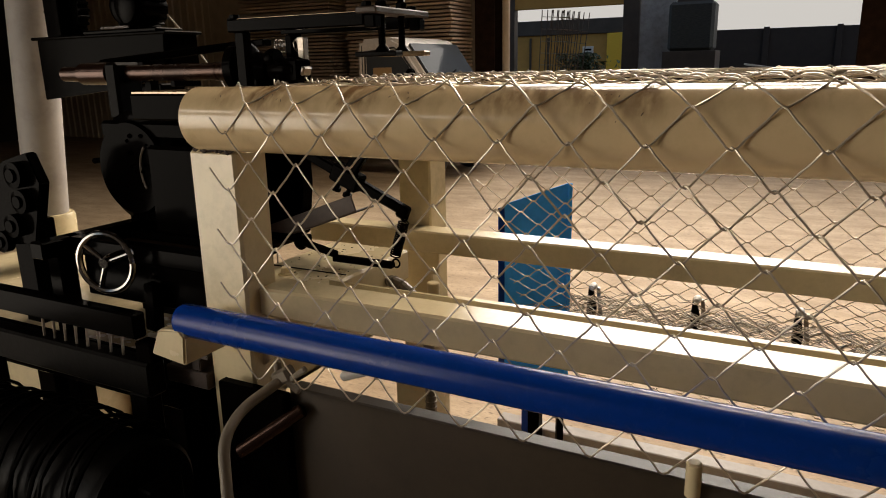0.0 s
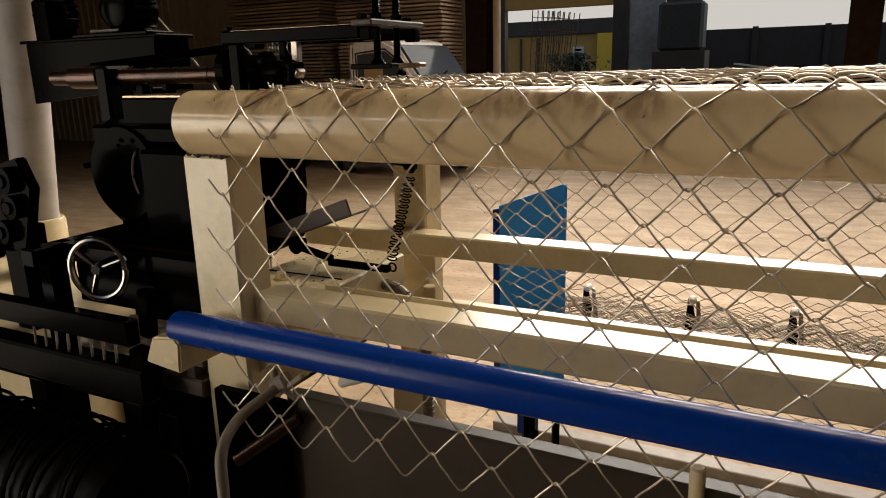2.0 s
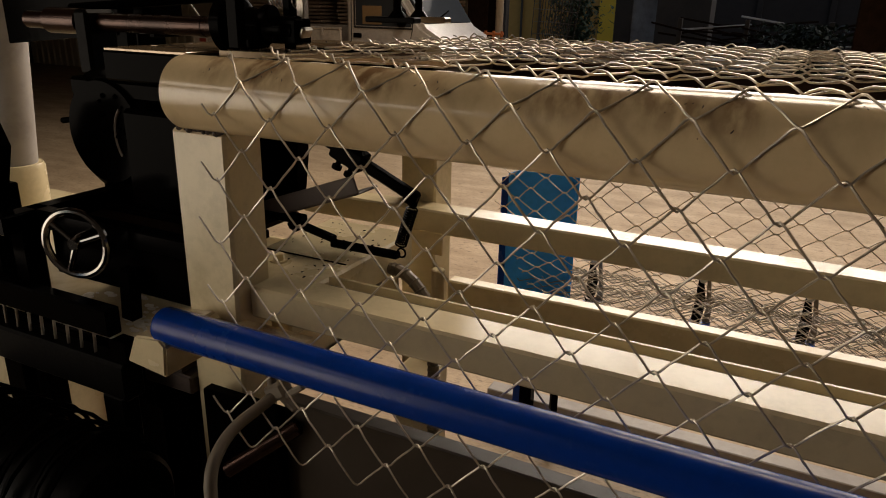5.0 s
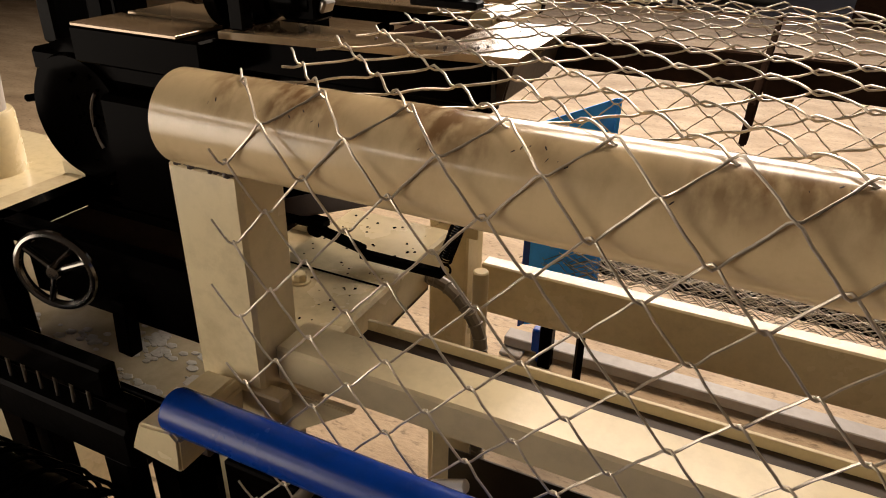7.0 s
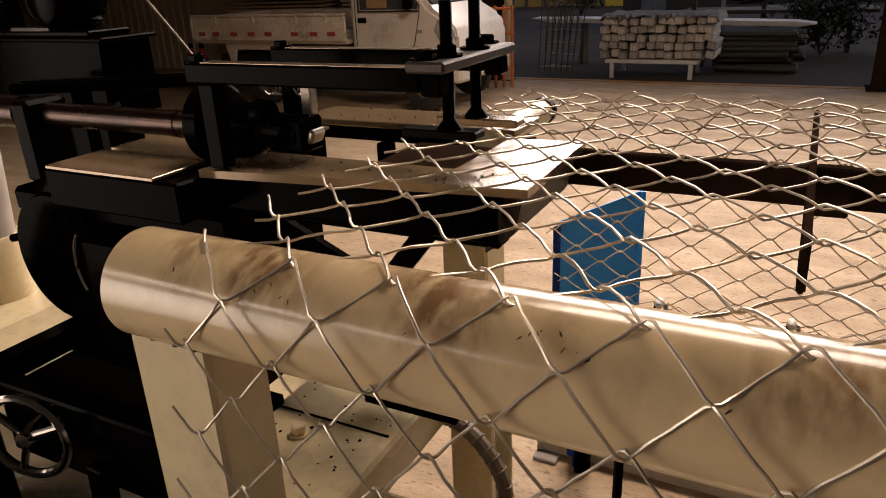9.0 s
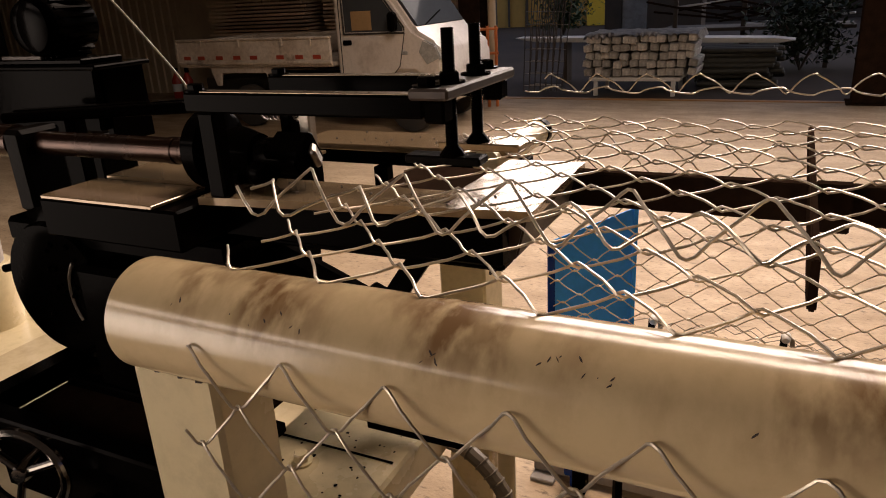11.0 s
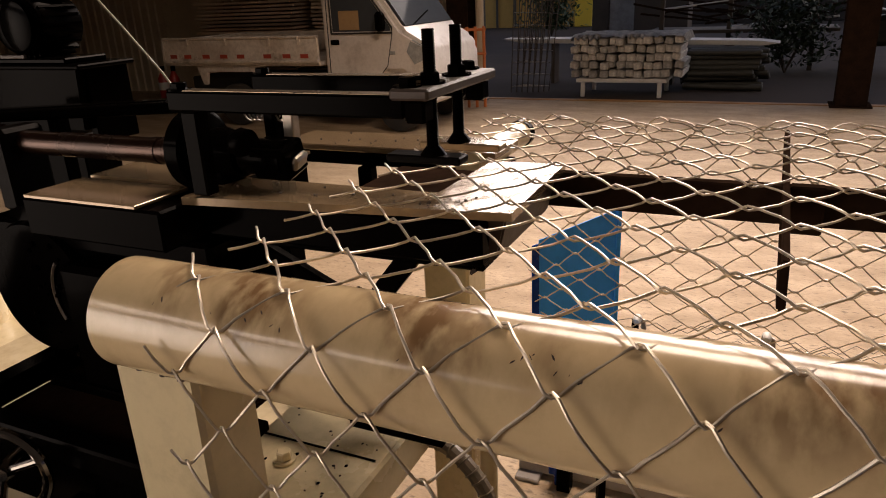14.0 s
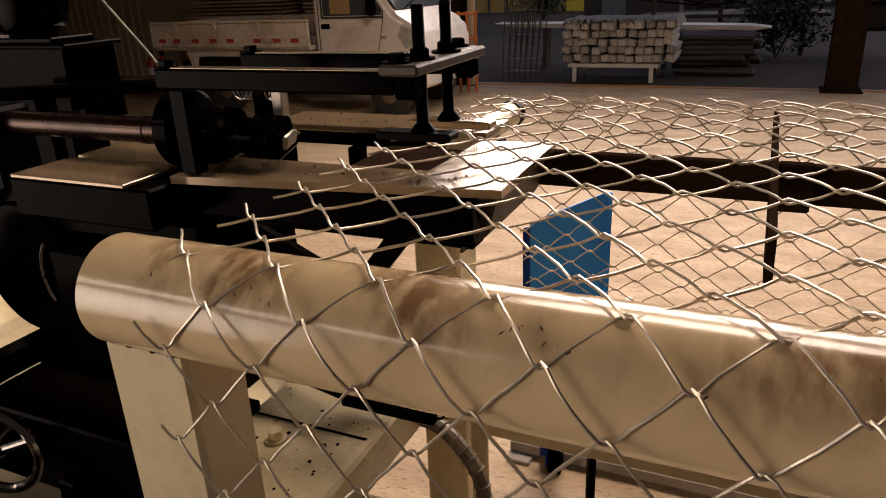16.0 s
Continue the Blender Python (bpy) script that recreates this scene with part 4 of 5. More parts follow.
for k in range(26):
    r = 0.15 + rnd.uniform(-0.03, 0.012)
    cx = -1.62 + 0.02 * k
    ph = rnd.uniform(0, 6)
    part("strand", tube([(cx + 0.012 * math.sin(2 * a + ph), 0.80 + r * math.cos(a) * 0.9, 0.60 + r * math.sin(a)) for a in np.linspace(0, 2 * math.pi, 25)], 0.0045, 5), DULL_BLACK, coilroll)
part("axle", rod((-1.8, 0.80, 0.60), (-0.98, 0.80, 0.60), 0.02, 16), DULL_BLACK, coilroll)
part("stand", span(-1.72, -1.68, 0.76, 0.84, FL, 0.66, 0.004), DULL_BLACK, coilroll)
part("stand", span(-1.04, -1.0, 0.76, 0.84, FL, 0.66, 0.004), DULL_BLACK, coilroll)
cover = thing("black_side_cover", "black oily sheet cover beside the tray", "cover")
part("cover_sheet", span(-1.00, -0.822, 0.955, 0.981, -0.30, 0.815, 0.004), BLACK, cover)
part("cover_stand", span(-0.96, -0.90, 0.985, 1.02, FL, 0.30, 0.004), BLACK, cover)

tray = thing("mesh_tray", "oily grey-brown sheet steel tray below the mesh", "tray")
part("front_sheet", span(-0.83, 1.6, 0.985, 0.990, 0.30, 0.82, 0.001), TRAY, tray)
part("top_fold", span(-0.83, 1.6, 0.985, 1.02, 0.813, 0.823, 0.003), TRAY, tray)
part("bottom_sheet", span(-0.83, 1.6, 0.990, 1.45, 0.30, 0.306, 0.001), TRAY, tray)
part("rear_sheet", span(-0.83, 1.6, 1.445, 1.45, 0.306, 0.50, 0.001), TRAY, tray)
part("tray_leg", span(-0.82, -0.78, 0.99, 1.03, FL, 0.81, 0.003), BLACK, tray)
part("tray_leg", span(1.5, 1.56, 0.99, 1.03, FL, 0.81, 0.003), BLACK, tray)
part("edge_pin", rod((-0.045, 0.98, 0.80), (-0.045, 0.98, 0.86), 0.012, 14), CREAM_CLEAN, tray)

handle = thing("clamp_handle", "grey bent pipe handle with a wing clamp", "handle")
part("pipe", tube(bent([(-0.815, 0.96, 0.858), (-0.845, 0.86, 0.825), (-0.825, 0.79, 0.80), (-0.775, 0.74, 0.67), (-0.74, 0.72, 0.50), (-0.72, 0.71, FL)], 0.05, 8), 0.0105, 14), HOSE, handle)
part("clamp_block", box(0.045, 0.03, 0.03, (-0.815, 0.955, 0.862), 0.005, Matrix.Rotation(radians(-30), 3, "Y")), HOSE, handle)
part("wing", box(0.05, 0.012, 0.012, (-0.775, 0.95, 0.875), 0.003, Matrix.Rotation(radians(-38), 3, "Y")), HOSE, handle)
part("wing", box(0.035, 0.012, 0.012, (-0.79, 0.95, 0.845), 0.003, Matrix.Rotation(radians(30), 3, "Y")), HOSE, handle)
part("knob", rod((-0.83, 0.955, 0.868), (-0.83, 0.955, 0.892), 0.008, 12), HOSE, handle)
part("shaft", rod((-0.90, 0.90, 0.70), (-0.79, 0.975, 0.785), 0.015, 18), COPPER, handle, "oily brown steel shaft")
part("push_rod", rod((-0.70, 0.99, 0.868), (-0.60, 1.0, 0.905), 0.010, 14), WHITE, handle, "pale push rod")

# ---- the rocking arm with its spring ----
ARM = Vector((-1.184, 1.423, 1.277))
arm = thing("rocker_arm", "black oily rocker arm that swings above the spring", "machine arm", at=put(ARM))
PLACE[0] = Matrix.Scale(K, 4)
down = math.atan2(1.102 - ARM.z, -0.797 - ARM.x)
rot = Matrix.Rotation(-down, 3, "Y")
L = math.hypot(0.387, 0.175)


def along(s, up=0.0, y=0.0):
    v = Vector((s * math.cos(down) - up * math.sin(down), y, s * math.sin(down) + up * math.cos(down)))
    return v


part("bar", box(L, 0.022, 0.026, along(L / 2), 0.004, rot), BLACK, arm)
part("tip", box(0.03, 0.026, 0.034, along(L - 0.012, -0.004), 0.005, rot), BLACK, arm)
part("clamp_block", box(0.085, 0.04, 0.045, along(0.235, 0.0), 0.004, rot), BLACK, arm)
part("lever", box(0.035, 0.02, 0.16, along(0.255, 0.085), 0.004, Matrix.Rotation(-down + radians(14), 3, "Y")), BLACK, arm)
for s in (0.215, 0.25):
    part("bolt_head", lathe([(0, 0.006), (0.7, 0.006), (0.71, 0.012), (1, 0.012)], along(s, -0.02), along(s, -0.048), 12), BLACK, arm)
PLACE[0] = MACHINE @ Matrix.Translation((0.0036, -0.002, 0.0724)) @ Matrix.Scale(0.95, 4)
hook = thing("spring_anchor", "black bent steel strap that anchors the spring", "machine arm")
part("strap", box(0.13, 0.022, 0.016, (-1.125, 1.48, 0.968), 0.003, Matrix.Rotation(radians(12), 3, "Y")), BLACK, hook)
part("strap_end", box(0.19, 0.022, 0.017, (-0.975, 1.48, 0.944), 0.003), BLACK, hook)
part("pivot_nut", bolt((-1.185, 1.485, 0.975), (0, -1, 0), 0.014, 0.014), BLACK, hook)
part("eye", tube([(-0.884 + 0.011 * math.cos(a), 1.50, 0.944 + 0.011 * math.sin(a)) for a in np.linspace(0, 6.3, 20)], 0.0025, 6), BLACK, hook)
shelf = thing("dark_shelf_bracket", "dark brown steel shelf bracket beside the post", "bracket")
part("plate", box(0.31, 0.09, 0.006, (-1.14, 1.53, 1.025), 0.002, Matrix.Rotation(radians(-20), 3, "Y")), BROWN_STEEL, shelf)
part("lip", box(0.31, 0.006, 0.045, (-1.145, 1.485, 1.047), 0.002, Matrix.Rotation(radians(-20), 3, "Y")), BROWN_STEEL, shelf)
spring = thing("tension_spring", "dark steel coil tension spring", "spring")
COILS = 16
BOT = Vector((-0.839, 1.423, 0.986))
rings = []
PLACE[0] = Matrix.Scale(K, 4)
for k in range(COILS):
    pts = [(0.0125 * math.cos(a), 0.0125 * math.sin(a), 0.0035 * a / 6.28) for a in np.linspace(0, 2 * math.pi, 15)]
    rings.append(part("coil", tube(pts, 0.0021, 5), BLACK, spring))
top_eye = part("top_eye", tube([(0.010 * math.cos(a), 0, 0.010 * math.sin(a)) for a in np.linspace(0, 6.3, 18)], 0.0024, 6), BLACK, spring)
PLACE[0] = Matrix()
# ---- the small truck inside the hall ----
TY = 8.0
truck = thing("pickup_truck", "dusty silver mini pickup truck parked in the hall", "truck")
# cab: side outline extruded across, with a rounded look
def fx(x):
    return -5.42 + (x + 5.42) * 0.78


cab = [(-5.42, 0.42), (-5.42, 1.70), (-5.36, 1.80), (-4.72, 1.82), (-4.50, 1.74), (-4.02, 1.22), (-3.66, 1.06), (-3.56, 0.92), (-3.55, 0.42), (-3.75, 0.40), (-3.85, 0.62), (-4.03, 0.72), (-4.30, 0.72), (-4.48, 0.62), (-4.56, 0.40)]
part("cab", prism([(fx(x), z) for x, z in cab], TY, TY + 1.50, 0.05), TRUCK, truck)
part("side_window", prism([(fx(x), z) for x, z in ((-5.22, 1.20), (-5.22, 1.62), (-4.68, 1.66), (-4.54, 1.58), (-4.20, 1.24), (-4.20, 1.20))], TY - 0.006, TY + 0.012, 0.004), GLASS, truck, "dark side window")
part("window_trim", tube([(fx(x), TY - 0.008, z) for x, z in ((-5.24, 1.18), (-5.24, 1.64), (-4.67, 1.685), (-4.52, 1.60), (-4.17, 1.24), (-4.17, 1.18), (-5.24, 1.18))], 0.012, 6), RUBBER, truck)
part("seat", span(-5.16, -4.88, TY - 0.012, TY - 0.004, 1.22, 1.44, 0.02), SEAT, truck, "tan seat backs behind the window")
part("windscreen", prism([(fx(-4.475), 1.695), (fx(-4.44), 1.735), (fx(-4.0), 1.255), (fx(-4.04), 1.215)], TY + 0.09, TY + 1.41), GLASS, truck, "dark windscreen")
part("wiper", rod((fx(-4.0), TY + 0.3, 1.25), (fx(-4.12), TY + 0.9, 1.39), 0.01, 6), BLACK_PAINT, truck)
part("door_seam", tube([(fx(x), TY - 0.002, z) for x, z in ((-5.30, 1.72), (-5.32, 0.55), (-4.62, 0.52), (-4.28, 0.80), (-4.17, 1.18))], 0.006, 5), RUBBER, truck)
part("door_handle", span(-5.30, -5.18, TY - 0.02, TY + 0.005, 1.05, 1.11, 0.008), BLACK_PAINT, truck)
part("mirror", span(-4.60, -4.50, TY - 0.15, TY - 0.03, 1.20, 1.42, 0.03), BLACK_PAINT, truck)
part("headlight", prism([(fx(x), z) for x, z in ((-3.96, 0.96), (-3.88, 1.10), (-3.66, 1.03), (-3.58, 0.88), (-3.82, 0.80))], TY - 0.012, TY + 0.16, 0.015), LAMP_GLASS, truck, "clear headlight")
part("indicator", span(-4.50, -4.42, TY - 0.008, TY + 0.004, 0.93, 0.97, 0.006), LAMP_GLASS, truck)
part("bumper", span(fx(-3.80), fx(-3.50), TY - 0.01, TY + 1.51, 0.36, 0.62, 0.04), TRUCK, truck)
bed = part("load_bed", span(-8.0, -5.47, TY - 0.03, TY + 1.56, 0.80, 0.86, 0.01), TRUCK_BED, truck)
part("bed_side", span(-8.0, -5.47, TY - 0.05, TY - 0.01, 0.86, 1.14, 0.012), TRUCK_BED, bed, "dusty bed side with red reflectors")
part("bed_side", span(-8.0, -5.47, TY + 1.54, TY + 1.58, 0.86, 1.14, 0.012), TRUCK_BED, bed)
part("tailgate", span(-8.03, -7.99, TY - 0.05, TY + 1.58, 0.86, 1.14, 0.012), TRUCK_BED, bed)
part("top_rail", span(-8.0, -5.47, TY - 0.065, TY - 0.005, 1.14, 1.17, 0.008), TRUCK_BED, bed)
part("lower_rail", span(-8.0, -5.47, TY - 0.07, TY - 0.01, 0.84, 0.88, 0.008), TRUCK_BED, bed)
for x in (-7.83, -7.58, -7.26, -6.96, -6.68, -6.25, -5.95, -5.68):
    part("reflector", span(x - 0.06, x + 0.06, TY - 0.056, TY - 0.049, 0.90, 0.95, 0.002), RED, bed, "red reflector")
for x in (-7.55, -6.9, -6.2, -5.75):
    part("bed_latch", span(x - 0.015, x + 0.015, TY - 0.075, TY - 0.05, 1.06, 1.16, 0.003), TRUCK_BED, bed)
part("chassis", span(-7.9, -4.1, TY + 0.3, TY + 1.2, 0.45, 0.62, 0.02), RUBBER, truck)
part("mudguard", prism([(-7.5, 0.80), (-7.42, 0.55), (-7.36, 0.55), (-7.32, 0.72), (-6.55, 0.72), (-6.5, 0.55), (-6.44, 0.55), (-6.38, 0.80)], TY, TY + 0.05, 0.006), TRUCK_BED, truck)
for wx in (-6.93, -4.45):
    for wy in (TY + 0.02, TY + 1.32):
        w = part("wheel", lathe([(0, 0.20), (0.1, 0.265), (0.25, 0.28), (0.75, 0.28), (0.9, 0.265), (1, 0.20)], (wx, wy, 0.28), (wx, wy + 0.18, 0.28), 32), RUBBER, truck)
        part("rim", lathe([(0, 0.08), (0.3, 0.16), (1, 0.17)], (wx, wy - 0.006, 0.28), (wx, wy + 0.05, 0.28), 24), BARE, w)


# ---- along the far wall ----
def sheet_stack(x0, x1, y0, y1, z0, z1, n, label, seed):
    """A stack of ribbed sheets lying flat, seen on their edges."""
    s = thing("sheet_stack", label, "stack of sheets", "stacks of sheets")
    rnd = random.Random(seed)
    h = (z1 - z0) / n
    me = mesh_of("sheet", span(0, x1 - x0, 0, y1 - y0, 0, h * 0.62, 0.004), SHEETS)
    for k in range(n):
        o = new("sheet", me)
        o.parent = s
        o.location = (x0 + rnd.uniform(-0.03, 0.03), y0 + rnd.uniform(-0.02, 0.02), z0 + k * h)
        if k % 6 == 0:
            o.location.y += 0.05
    part("pallet", span(x0 + 0.05, x1 - 0.05, y0 + 0.05, y1, 0.0, z0, 0.01), STEEL_POST, s)
    return s


sheet_stack(-9.25, -7.30, 10.0, 10.75, 0.12, 2.75, 46, "tall stack of brown ribbed roofing sheets", 1)
sheet_stack(-6.95, -5.05, 10.0, 10.75, 0.12, 2.75, 46, "tall stack of brown ribbed roofing sheets", 2)
lean = thing("leaning_wire_panels", "grey welded wire panels leaning by the doorway", "wire panels")
for p in range(3):
    tilt_m = Matrix.Translation((-4.22 + 0.05 * p, 11.5 + 0.12 * p, 0)) @ Matrix.Rotation(radians(2.5 + 2 * p), 4, "Y") @ Matrix.Rotation(radians(25), 4, "Z")
    for k in range(6):
        part("upright_wire", turned(rod((0.09 * k, 0, 0), (0.09 * k, 0, 2.3), 0.008, 6), tilt_m), STEEL_POST, lean)
    for k in range(12):
        part("cross_wire", turned(rod((0, 0.01, 0.1 + 0.19 * k), (0.45, 0.01, 0.1 + 0.19 * k), 0.006, 6), tilt_m), BARE, lean)
lining = single("wall_lining", span(-10.75, -9.32, 10.80, 10.85, 0.0, 4.0, 0.01), CLAD, "smooth tan sheet fixed on the wall", kind="structure")
pole_t = thing("pale_pole", "pale steel pole standing by the doorway", "pole")
part("pole", rod((-4.42, 10.7, 0.0), (-4.42, 10.7, 4.5), 0.06, 20), CLAD, pole_t)
part("foot", span(-4.52, -4.32, 10.6, 10.8, 0.0, 0.012, 0.002), STEEL_POST, pole_t)

barrier = thing("orange_barrier", "orange painted steel barrier rack", "barrier")
for k in range(5):
    part("bar", rod((-4.55 + 0.11 * k, 9.9 + 0.04 * k, 0.0), (-4.55 + 0.11 * k, 9.9 + 0.04 * k, 1.12), 0.022, 10), ORANGE, barrier)
for z in (0.25, 0.75, 1.08):
    part("cross_rail", rod((-4.58, 9.89, z), (-4.08, 10.07, z), 0.02, 10), ORANGE, barrier)


def extinguisher(x, y):
    e = thing("fire_extinguisher", "red fire extinguisher standing by the wall", "extinguisher", "fire extinguishers")
    part("bottle", lathe([(0, 0.08), (0.03, 0.09), (0.75, 0.09), (0.9, 0.05), (1, 0.03)], (x, y, 0), (x, y, 0.52), 20), RED_PAINT, e)
    part("valve", span(x - 0.03, x + 0.05, y - 0.02, y + 0.02, 0.52, 0.60, 0.006), BLACK_PAINT, e)
    part("label_band", lathe([(0, 0.0915), (1, 0.0915)], (x, y, 0.20), (x, y, 0.33), 20), WHITE, e, "pale label band")
    return e


extinguisher(-10.0, 9.8)
extinguisher(-9.75, 9.8)

# ---- outside: packs on a bench, boards, rolls, clutter ----
bench2 = thing("steel_bench", "white painted steel bench in the yard", "bench")
for x in (-3.0, -1.86):
    for y in (11.35, 12.1):
        part("leg", span(x - 0.03, x + 0.03, y - 0.03, y + 0.03, -0.02, 0.20, 0.004), WHITE, bench2)
part("top_frame", span(-3.1, -1.76, 11.3, 12.2, 0.20, 0.255, 0.006), WHITE, bench2)
packs = thing("stack_of_packs", "stack of white wrapped packs on a steel bench", "stack of packs")
rnd = random.Random(21)
pack_meshes = [mesh_of("pack", box(0.128, 0.80, 0.108, (0, 0, 0), 0.012, Matrix.Rotation(radians(a), 3, "Y")), WHITE_WRAP) for a in (-9, -4, 0, 2, 5, 11)]
for r in range(5):
    for c in range(12):
        o = new("pack", pack_meshes[rnd.randrange(6)])
        o.parent = packs
        o.location = (-3.12 + 0.136 * c + rnd.uniform(-0.03, 0.03), 11.74 + rnd.uniform(-0.06, 0.06), 0.33 + 0.118 * r + rnd.uniform(-0.015, 0.015))
bm = bmesh.new()
sheet_rows = [[bm.verts.new((-3.22 + 1.72 * a / 36, 11.3 + 0.95 * c / 14, 0.895 + 0.022 * noise.noise((a * 0.4, c * 0.5, 1)) - (0.12 * abs(noise.noise((a * 0.5, 2, 5))) + 0.02 if c in (0, 14) else 0) - (0.10 if a in (0, 36) else 0))) for c in range(15)] for a in range(37)]
for a in range(36):
    for c in range(14):
        bm.faces.new((sheet_rows[a][c], sheet_rows[a + 1][c], sheet_rows[a + 1][c + 1], sheet_rows[a][c + 1]))
bmesh.ops.solidify(bm, geom=bm.faces[:], thickness=0.004)
part("cover_sheet", bm, WHITE_WRAP, packs, "crumpled pale cover sheet")
board = thing("white_board", "long white painted board on trestles", "board")
part("board", prism([(-4.80, 0.755), (-4.4, 0.68), (-3.0, 0.655), (-0.55, 0.60), (-0.30, 0.635), (-0.6, 0.675), (-3.0, 0.735)], 12.7, 13.2, 0.01), WHITE, board)
for x in (-3.9, -1.9, -1.0):
    part("trestle", span(x - 0.03, x + 0.03, 12.8, 13.1, -0.02, 0.66, 0.004), STEEL_POST, board)
rolls = thing("mesh_rolls", "dark rolls of wire mesh lying on the ground", "wire rolls")
rnd = random.Random(31)
for r in range(7):
    for c in range(4):
        y = 12.25 + 0.12 * c + rnd.uniform(-0.04, 0.04)
        z = 0.06 + 0.082 * r + rnd.uniform(-0.015, 0.015)
        x0, x1 = -1.60 + rnd.uniform(-0.12, 0.08), -0.55 + rnd.uniform(-0.1, 0.15)
        part("roll", rod((x0, y, z), (x1, y + rnd.uniform(-0.05, 0.05), z + rnd.uniform(-0.02, 0.02)), rnd.uniform(0.045, 0.062), 12, 0.02), DARK_ROLL, rolls)


def bush(name, label, at, spread, n, seed, leaf=0.09):
    """A dark bush: a short forked trunk and a crown of many small leaves."""
    b = thing(name, label, "bush")
    rnd = random.Random(seed)
    bm = bmesh.new()
    base = Vector(at)
    for k in range(7):
        a = rnd.uniform(0, 6.28)
        tip = base + Vector((math.cos(a) * spread[0] * 0.6, math.sin(a) * spread[1] * 0.6, spread[2] * rnd.uniform(0.6, 0.95)))
        mid = base.lerp(tip, 0.5) + Vector((0, 0, 0.15))
        tube([base, mid, tip], 0.018, 6, bm)
    part("trunk", bm, STEEL_POST, b)
    bm = bmesh.new()
    for k in range(n):
        v = Vector((rnd.gauss(0, 0.42), rnd.gauss(0, 0.42), rnd.uniform(0.12, 1.0)))
        if noise.noise(v * 2.5 + Vector((seed, 0, 0))) < -0.15:
            continue
        c = base + Vector((v.x * spread[0], v.y * spread[1], v.z * spread[2]))
        m = Matrix.Translation(c) @ Euler((rnd.uniform(-1, 1), rnd.uniform(-1, 1), rnd.uniform(0, 6.3))).to_matrix().to_4x4()
        s = leaf * rnd.uniform(0.6, 1.4)
        vs = [bm.verts.new(m @ Vector(p)) for p in ((-s, 0, 0), (0, -s * 0.4, 0.01), (s, 0, 0), (0, s * 0.4, 0.01))]
        bm.faces.new(vs)
    tagged(part("crown", bm, LEAF, b), kind="stuff")
    return b


bush("bush", "dark green bush behind the doorway", (-7.35, 24.5, 0), (0.95, 0.8, 1.75), 2600, 5)
bush("bush", "dark overgrown scrap heap bush in the yard", (-0.2, 14.4, 0), (0.85, 0.5, 1.25), 2600, 7, 0.06)

scrap = thing("scrap_rack", "heap of pale steel profiles on a dark rack", "scrap heap")
rnd = random.Random(17)
for k in range(22):
    x = -2.2 + rnd.uniform(0, 2.6)
    a = rnd.uniform(-0.25, 0.25)
    z = 0.75 + rnd.uniform(0, 0.55)
    part("profile", box(rnd.uniform(0.7, 1.9), 0.05, 0.035, (x, 15.2 + rnd.uniform(-0.5, 0.5), z), 0.004, Matrix.Rotation(a, 3, "Y") @ Matrix.Rotation(rnd.uniform(-0.3, 0.3), 3, "Z")), WHITE if k % 6 == 0 else RUST_BAR, scrap)
for x in (-2.4, -1.2, 0.2):
    part("rack_post", span(x - 0.04, x + 0.04, 14.9, 15.0, -0.02, 1.3, 0.004), STEEL_POST, scrap)
part("rack_shelf", span(-2.6, 0.6, 14.7, 15.7, 0.66, 0.72, 0.004), STEEL_POST, scrap)
part("scrap_bale", box(1.2, 0.8, 1.3, (-3.3, 21.4, 2.35), 0.08), DARK_ROLL, scrap, "dark bale on the heap")
part("bale_rack", span(-4.0, -2.6, 20.9, 21.9, -0.02, 1.7, 0.01), STEEL_POST, scrap)
scrap2 = thing("scrap_bench", "dark steel bench with scrap and a slanting sheet", "bench")
part("sheet", box(1.2, 0.6, 0.02, (1.35, 14.6, 0.98), 0.004, Matrix.Rotation(radians(8), 3, "Y")), WHITE, scrap2)
for x in (0.95, 1.75):
    part("leg", span(x - 0.04, x + 0.04, 14.3, 14.4, -0.02, 0.95, 0.004), WHITE, scrap2)
part("scrap_block", box(0.9, 0.5, 0.5, (1.3, 14.9, 0.65), 0.08), DARK_ROLL, scrap2)

shed = thing("yard_shed", "open brown steel shed frame with a stained pale panel", "shed")
SY = 22.0
part("post", span(-5.40, -4.92, SY, SY + 0.3, -0.02, 5.0, 0.01), STEEL_POST, shed)
part("panel", span(-4.90, -3.9, SY + 0.05, SY + 0.15, -0.02, 5.0, 0.01), PANEL_WHITE, shed, "stained pale panel")
part("dark_panel", span(-3.88, -2.9, SY + 0.05, SY + 0.15, -0.02, 5.0, 0.01), STEEL_POST, shed)
part("header", span(-9.2, -5.40, SY + 0.05, SY + 0.25, 3.1, 3.5, 0.01), OCHRE, shed, "ochre header beam")
part("post", span(-9.2, -8.85, SY, SY + 0.3, -0.02, 5.0, 0.01), STEEL_POST, shed)
wall_o = thing("ochre_building", "ochre yard building with a yellow door post", "building")
part("wall", span(-24, -7.2, 30.0, 30.3, -0.02, 2.6, 0.02), OCHRE, wall_o)
part("roof_edge", span(-24, -7.2, 29.9, 30.4, 2.6, 3.2, 0.02), STEEL_POST, wall_o)
part("yellow_post", span(-7.95, -7.25, 29.8, 30.0, -0.02, 2.6, 0.02), YELLOW, wall_o, "bright yellow post")
part("sign", span(-9.0, -8.55, 29.93, 30.0, 1.7, 2.1, 0.01), WHITE, wall_o, "small pale sign with dark bars")
for z in (1.82, 1.97):
    part("sign_bar", span(-8.92, -8.62, 29.91, 29.93, z - 0.04, z + 0.04, 0.002), BLACK_PAINT, wall_o)
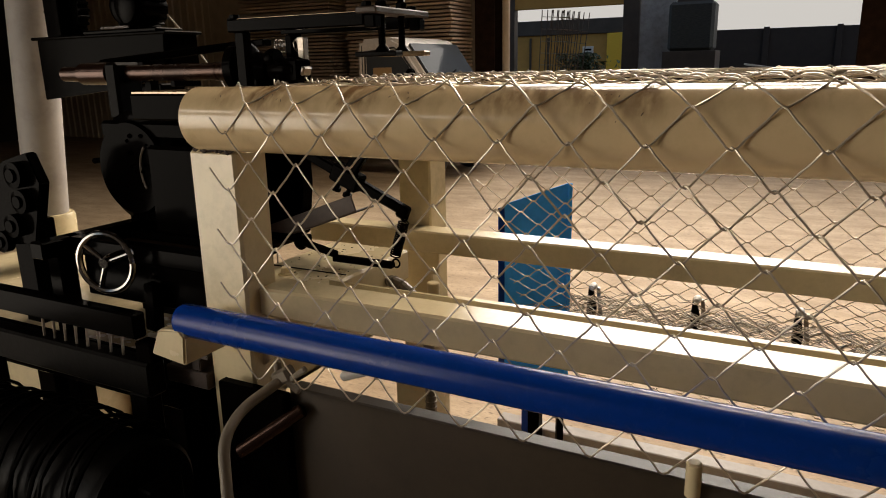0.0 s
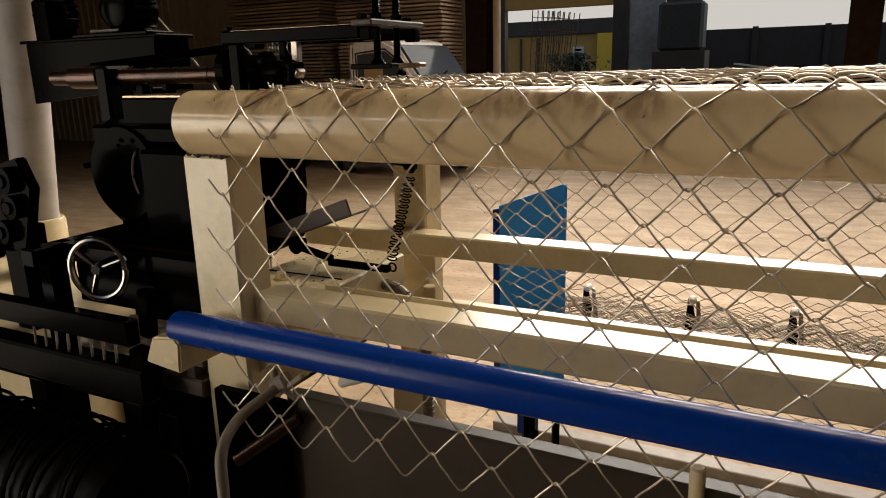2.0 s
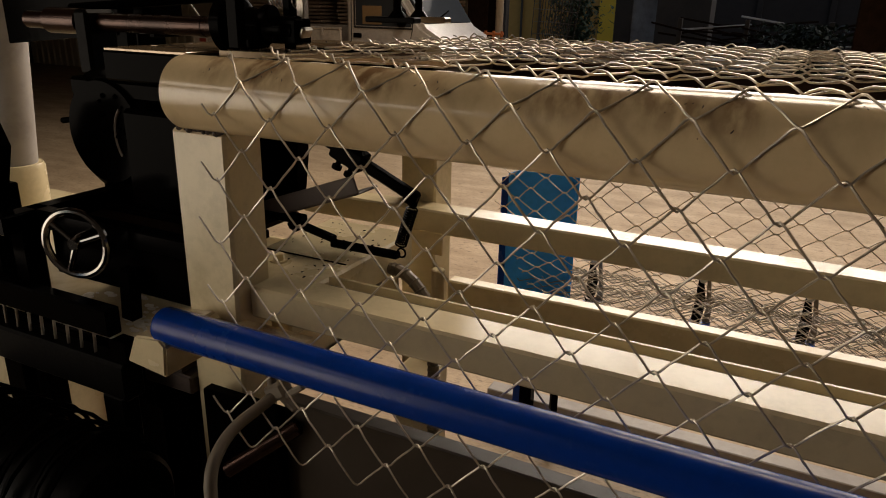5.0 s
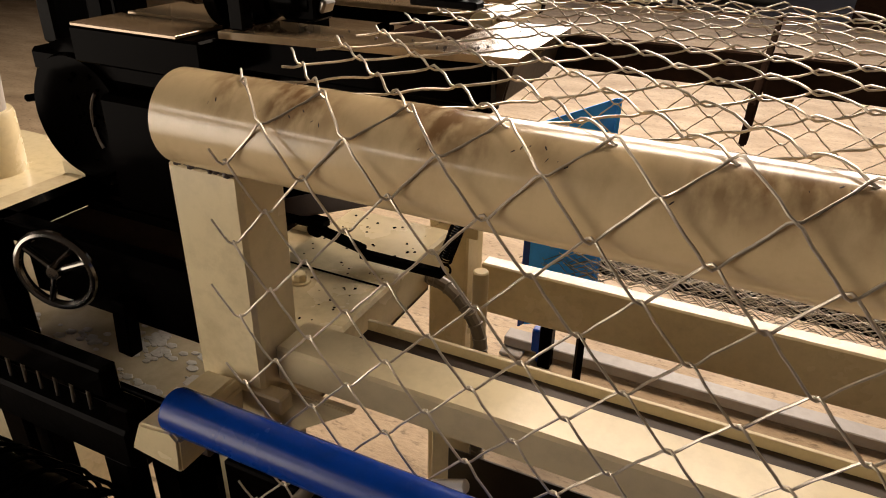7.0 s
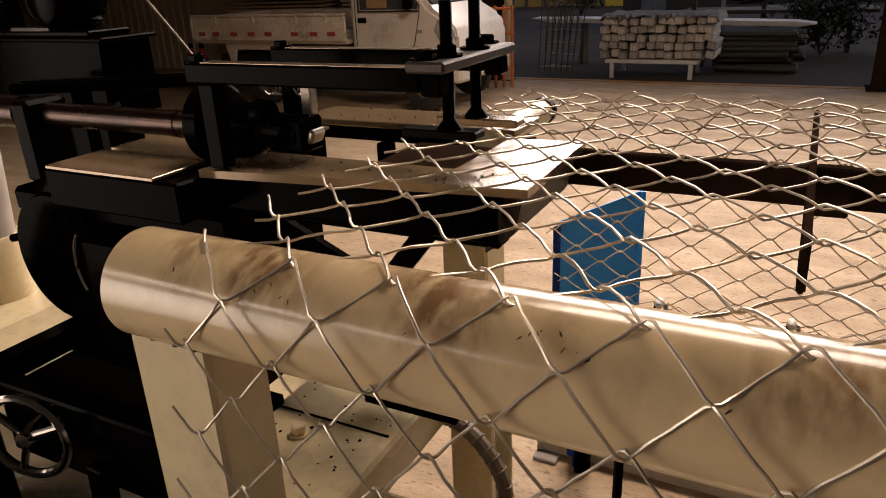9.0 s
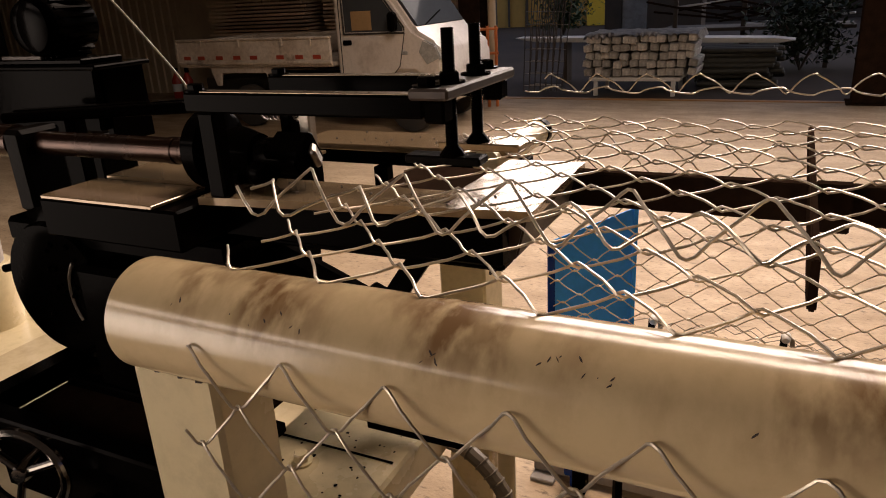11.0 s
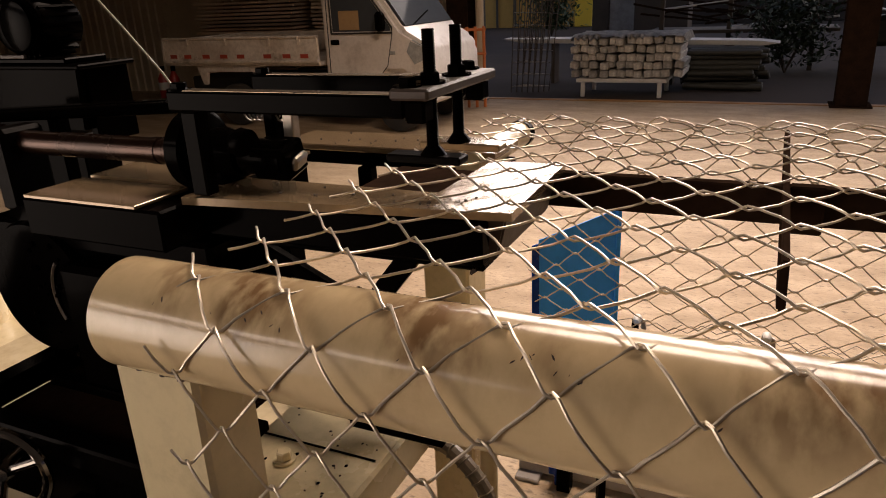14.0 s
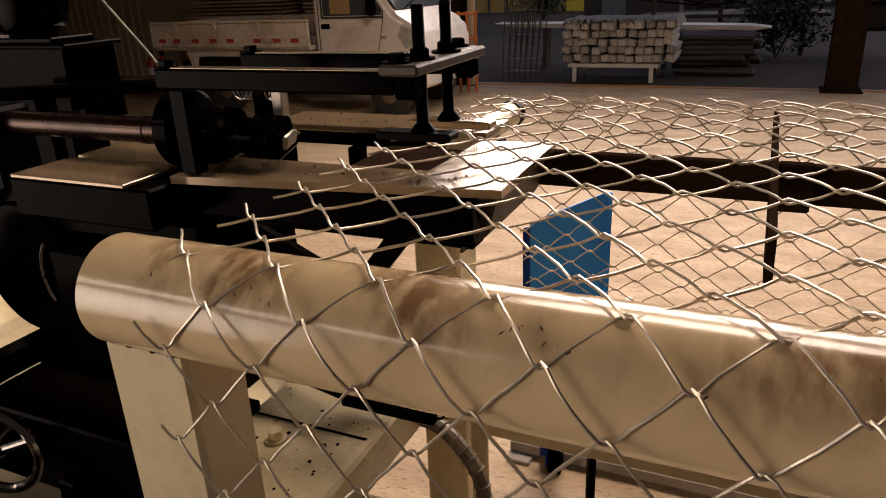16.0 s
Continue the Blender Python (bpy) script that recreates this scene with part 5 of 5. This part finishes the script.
for x in (-11.3, -10.5):
    part("drain_pipe", rod((x, 29.92, 0.0), (x, 29.92, 2.5), 0.05, 10), STEEL_POST, wall_o)
fence = thing("yard_wall", "long dark brown yard wall in the distance", "wall")
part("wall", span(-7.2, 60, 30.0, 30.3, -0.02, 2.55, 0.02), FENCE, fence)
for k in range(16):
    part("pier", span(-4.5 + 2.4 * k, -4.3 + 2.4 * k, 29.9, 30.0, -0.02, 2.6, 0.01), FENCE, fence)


# ---- what moves ----
def swing(t):
    """How far the arm is up (0 to 1) at t seconds."""
    for a, b in ((1.15, 2.62), (10.95, 12.40)):
        if a <= t <= b:
            up = min(1.0, (t - a) / 0.17)
            dn = min(1.0, (b - t) / 0.17)
            k = min(up, dn)
            return k * k * (3 - 2 * k)
    return 0.0


def motions():
    times = sorted({0.0, 16.0} | {round(a + 0.04 * k, 2) for a in (1.07, 2.42, 10.87, 12.2) for k in range(8)})
    lift = radians(18.5)
    walk(arm, [(t, Matrix.Translation(put(ARM)) @ Matrix.Rotation(-lift * swing(t), 4, "Y")) for t in times])
    walk(press, [(t, Matrix.Translation((0, 0, -0.016 * swing(t)))) for t in times])

    def tip(t):
        a = down + lift * swing(t)
        return ARM + Vector(((L - 0.012) * math.cos(a), 0, (L - 0.012) * math.sin(a) - 0.026))

    for k, ring_ob in enumerate(rings):
        rows = []
        for t in times:
            d = tip(t) - BOT
            q = d.to_track_quat("Z", "Y").to_matrix().to_4x4()
            rows.append((t, Matrix.Translation(put(BOT + d * ((k + 0.3) / (COILS + 0.6)))) @ q))
        walk(ring_ob, rows)
    walk(top_eye, [(t, Matrix.Translation(put(tip(t) + Vector((0, 0, 0.010))))) for t in times])
    spin = [(0.0, 0), (10.2, 0), (10.6, 60), (11.0, 120), (11.4, 180), (11.8, 240), (12.2, 300), (12.5, 375), (16.0, 375)]
    walk(head, [(t, Matrix.Translation(HEAD) @ Matrix.Rotation(radians(a), 4, "X")) for t, a in spin])
    shake = [(0.0, 0), (9.07, 0), (9.15, -0.006), (9.22, 0.004), (9.3, 0), (16.0, 0)]
    walk(net, [(t, Matrix.Translation((0, 0, z))) for t, z in shake])

    # the mesh is drawn on by single rows, in quick pulls
    pulls = [(0.0, 4), (0.64, 4), (0.76, 3), (1.14, 3), (1.26, 2), (10.44, 2), (10.56, 1), (10.94, 1), (11.06, 0), (16.0, 0)]

    def seat_at(row):
        p, nrm = on_path((row + 0.5) * STEP)
        return Matrix.Translation(put((0, p.x, p.y))) @ Matrix.Rotation(math.atan2(nrm.y, nrm.x), 4, "X")

    for row, wire in wires:
        home = seat_at(row).inverted()
        walk(wire, [(t, seat_at(row + n) @ home) for t, n in pulls])


motions()
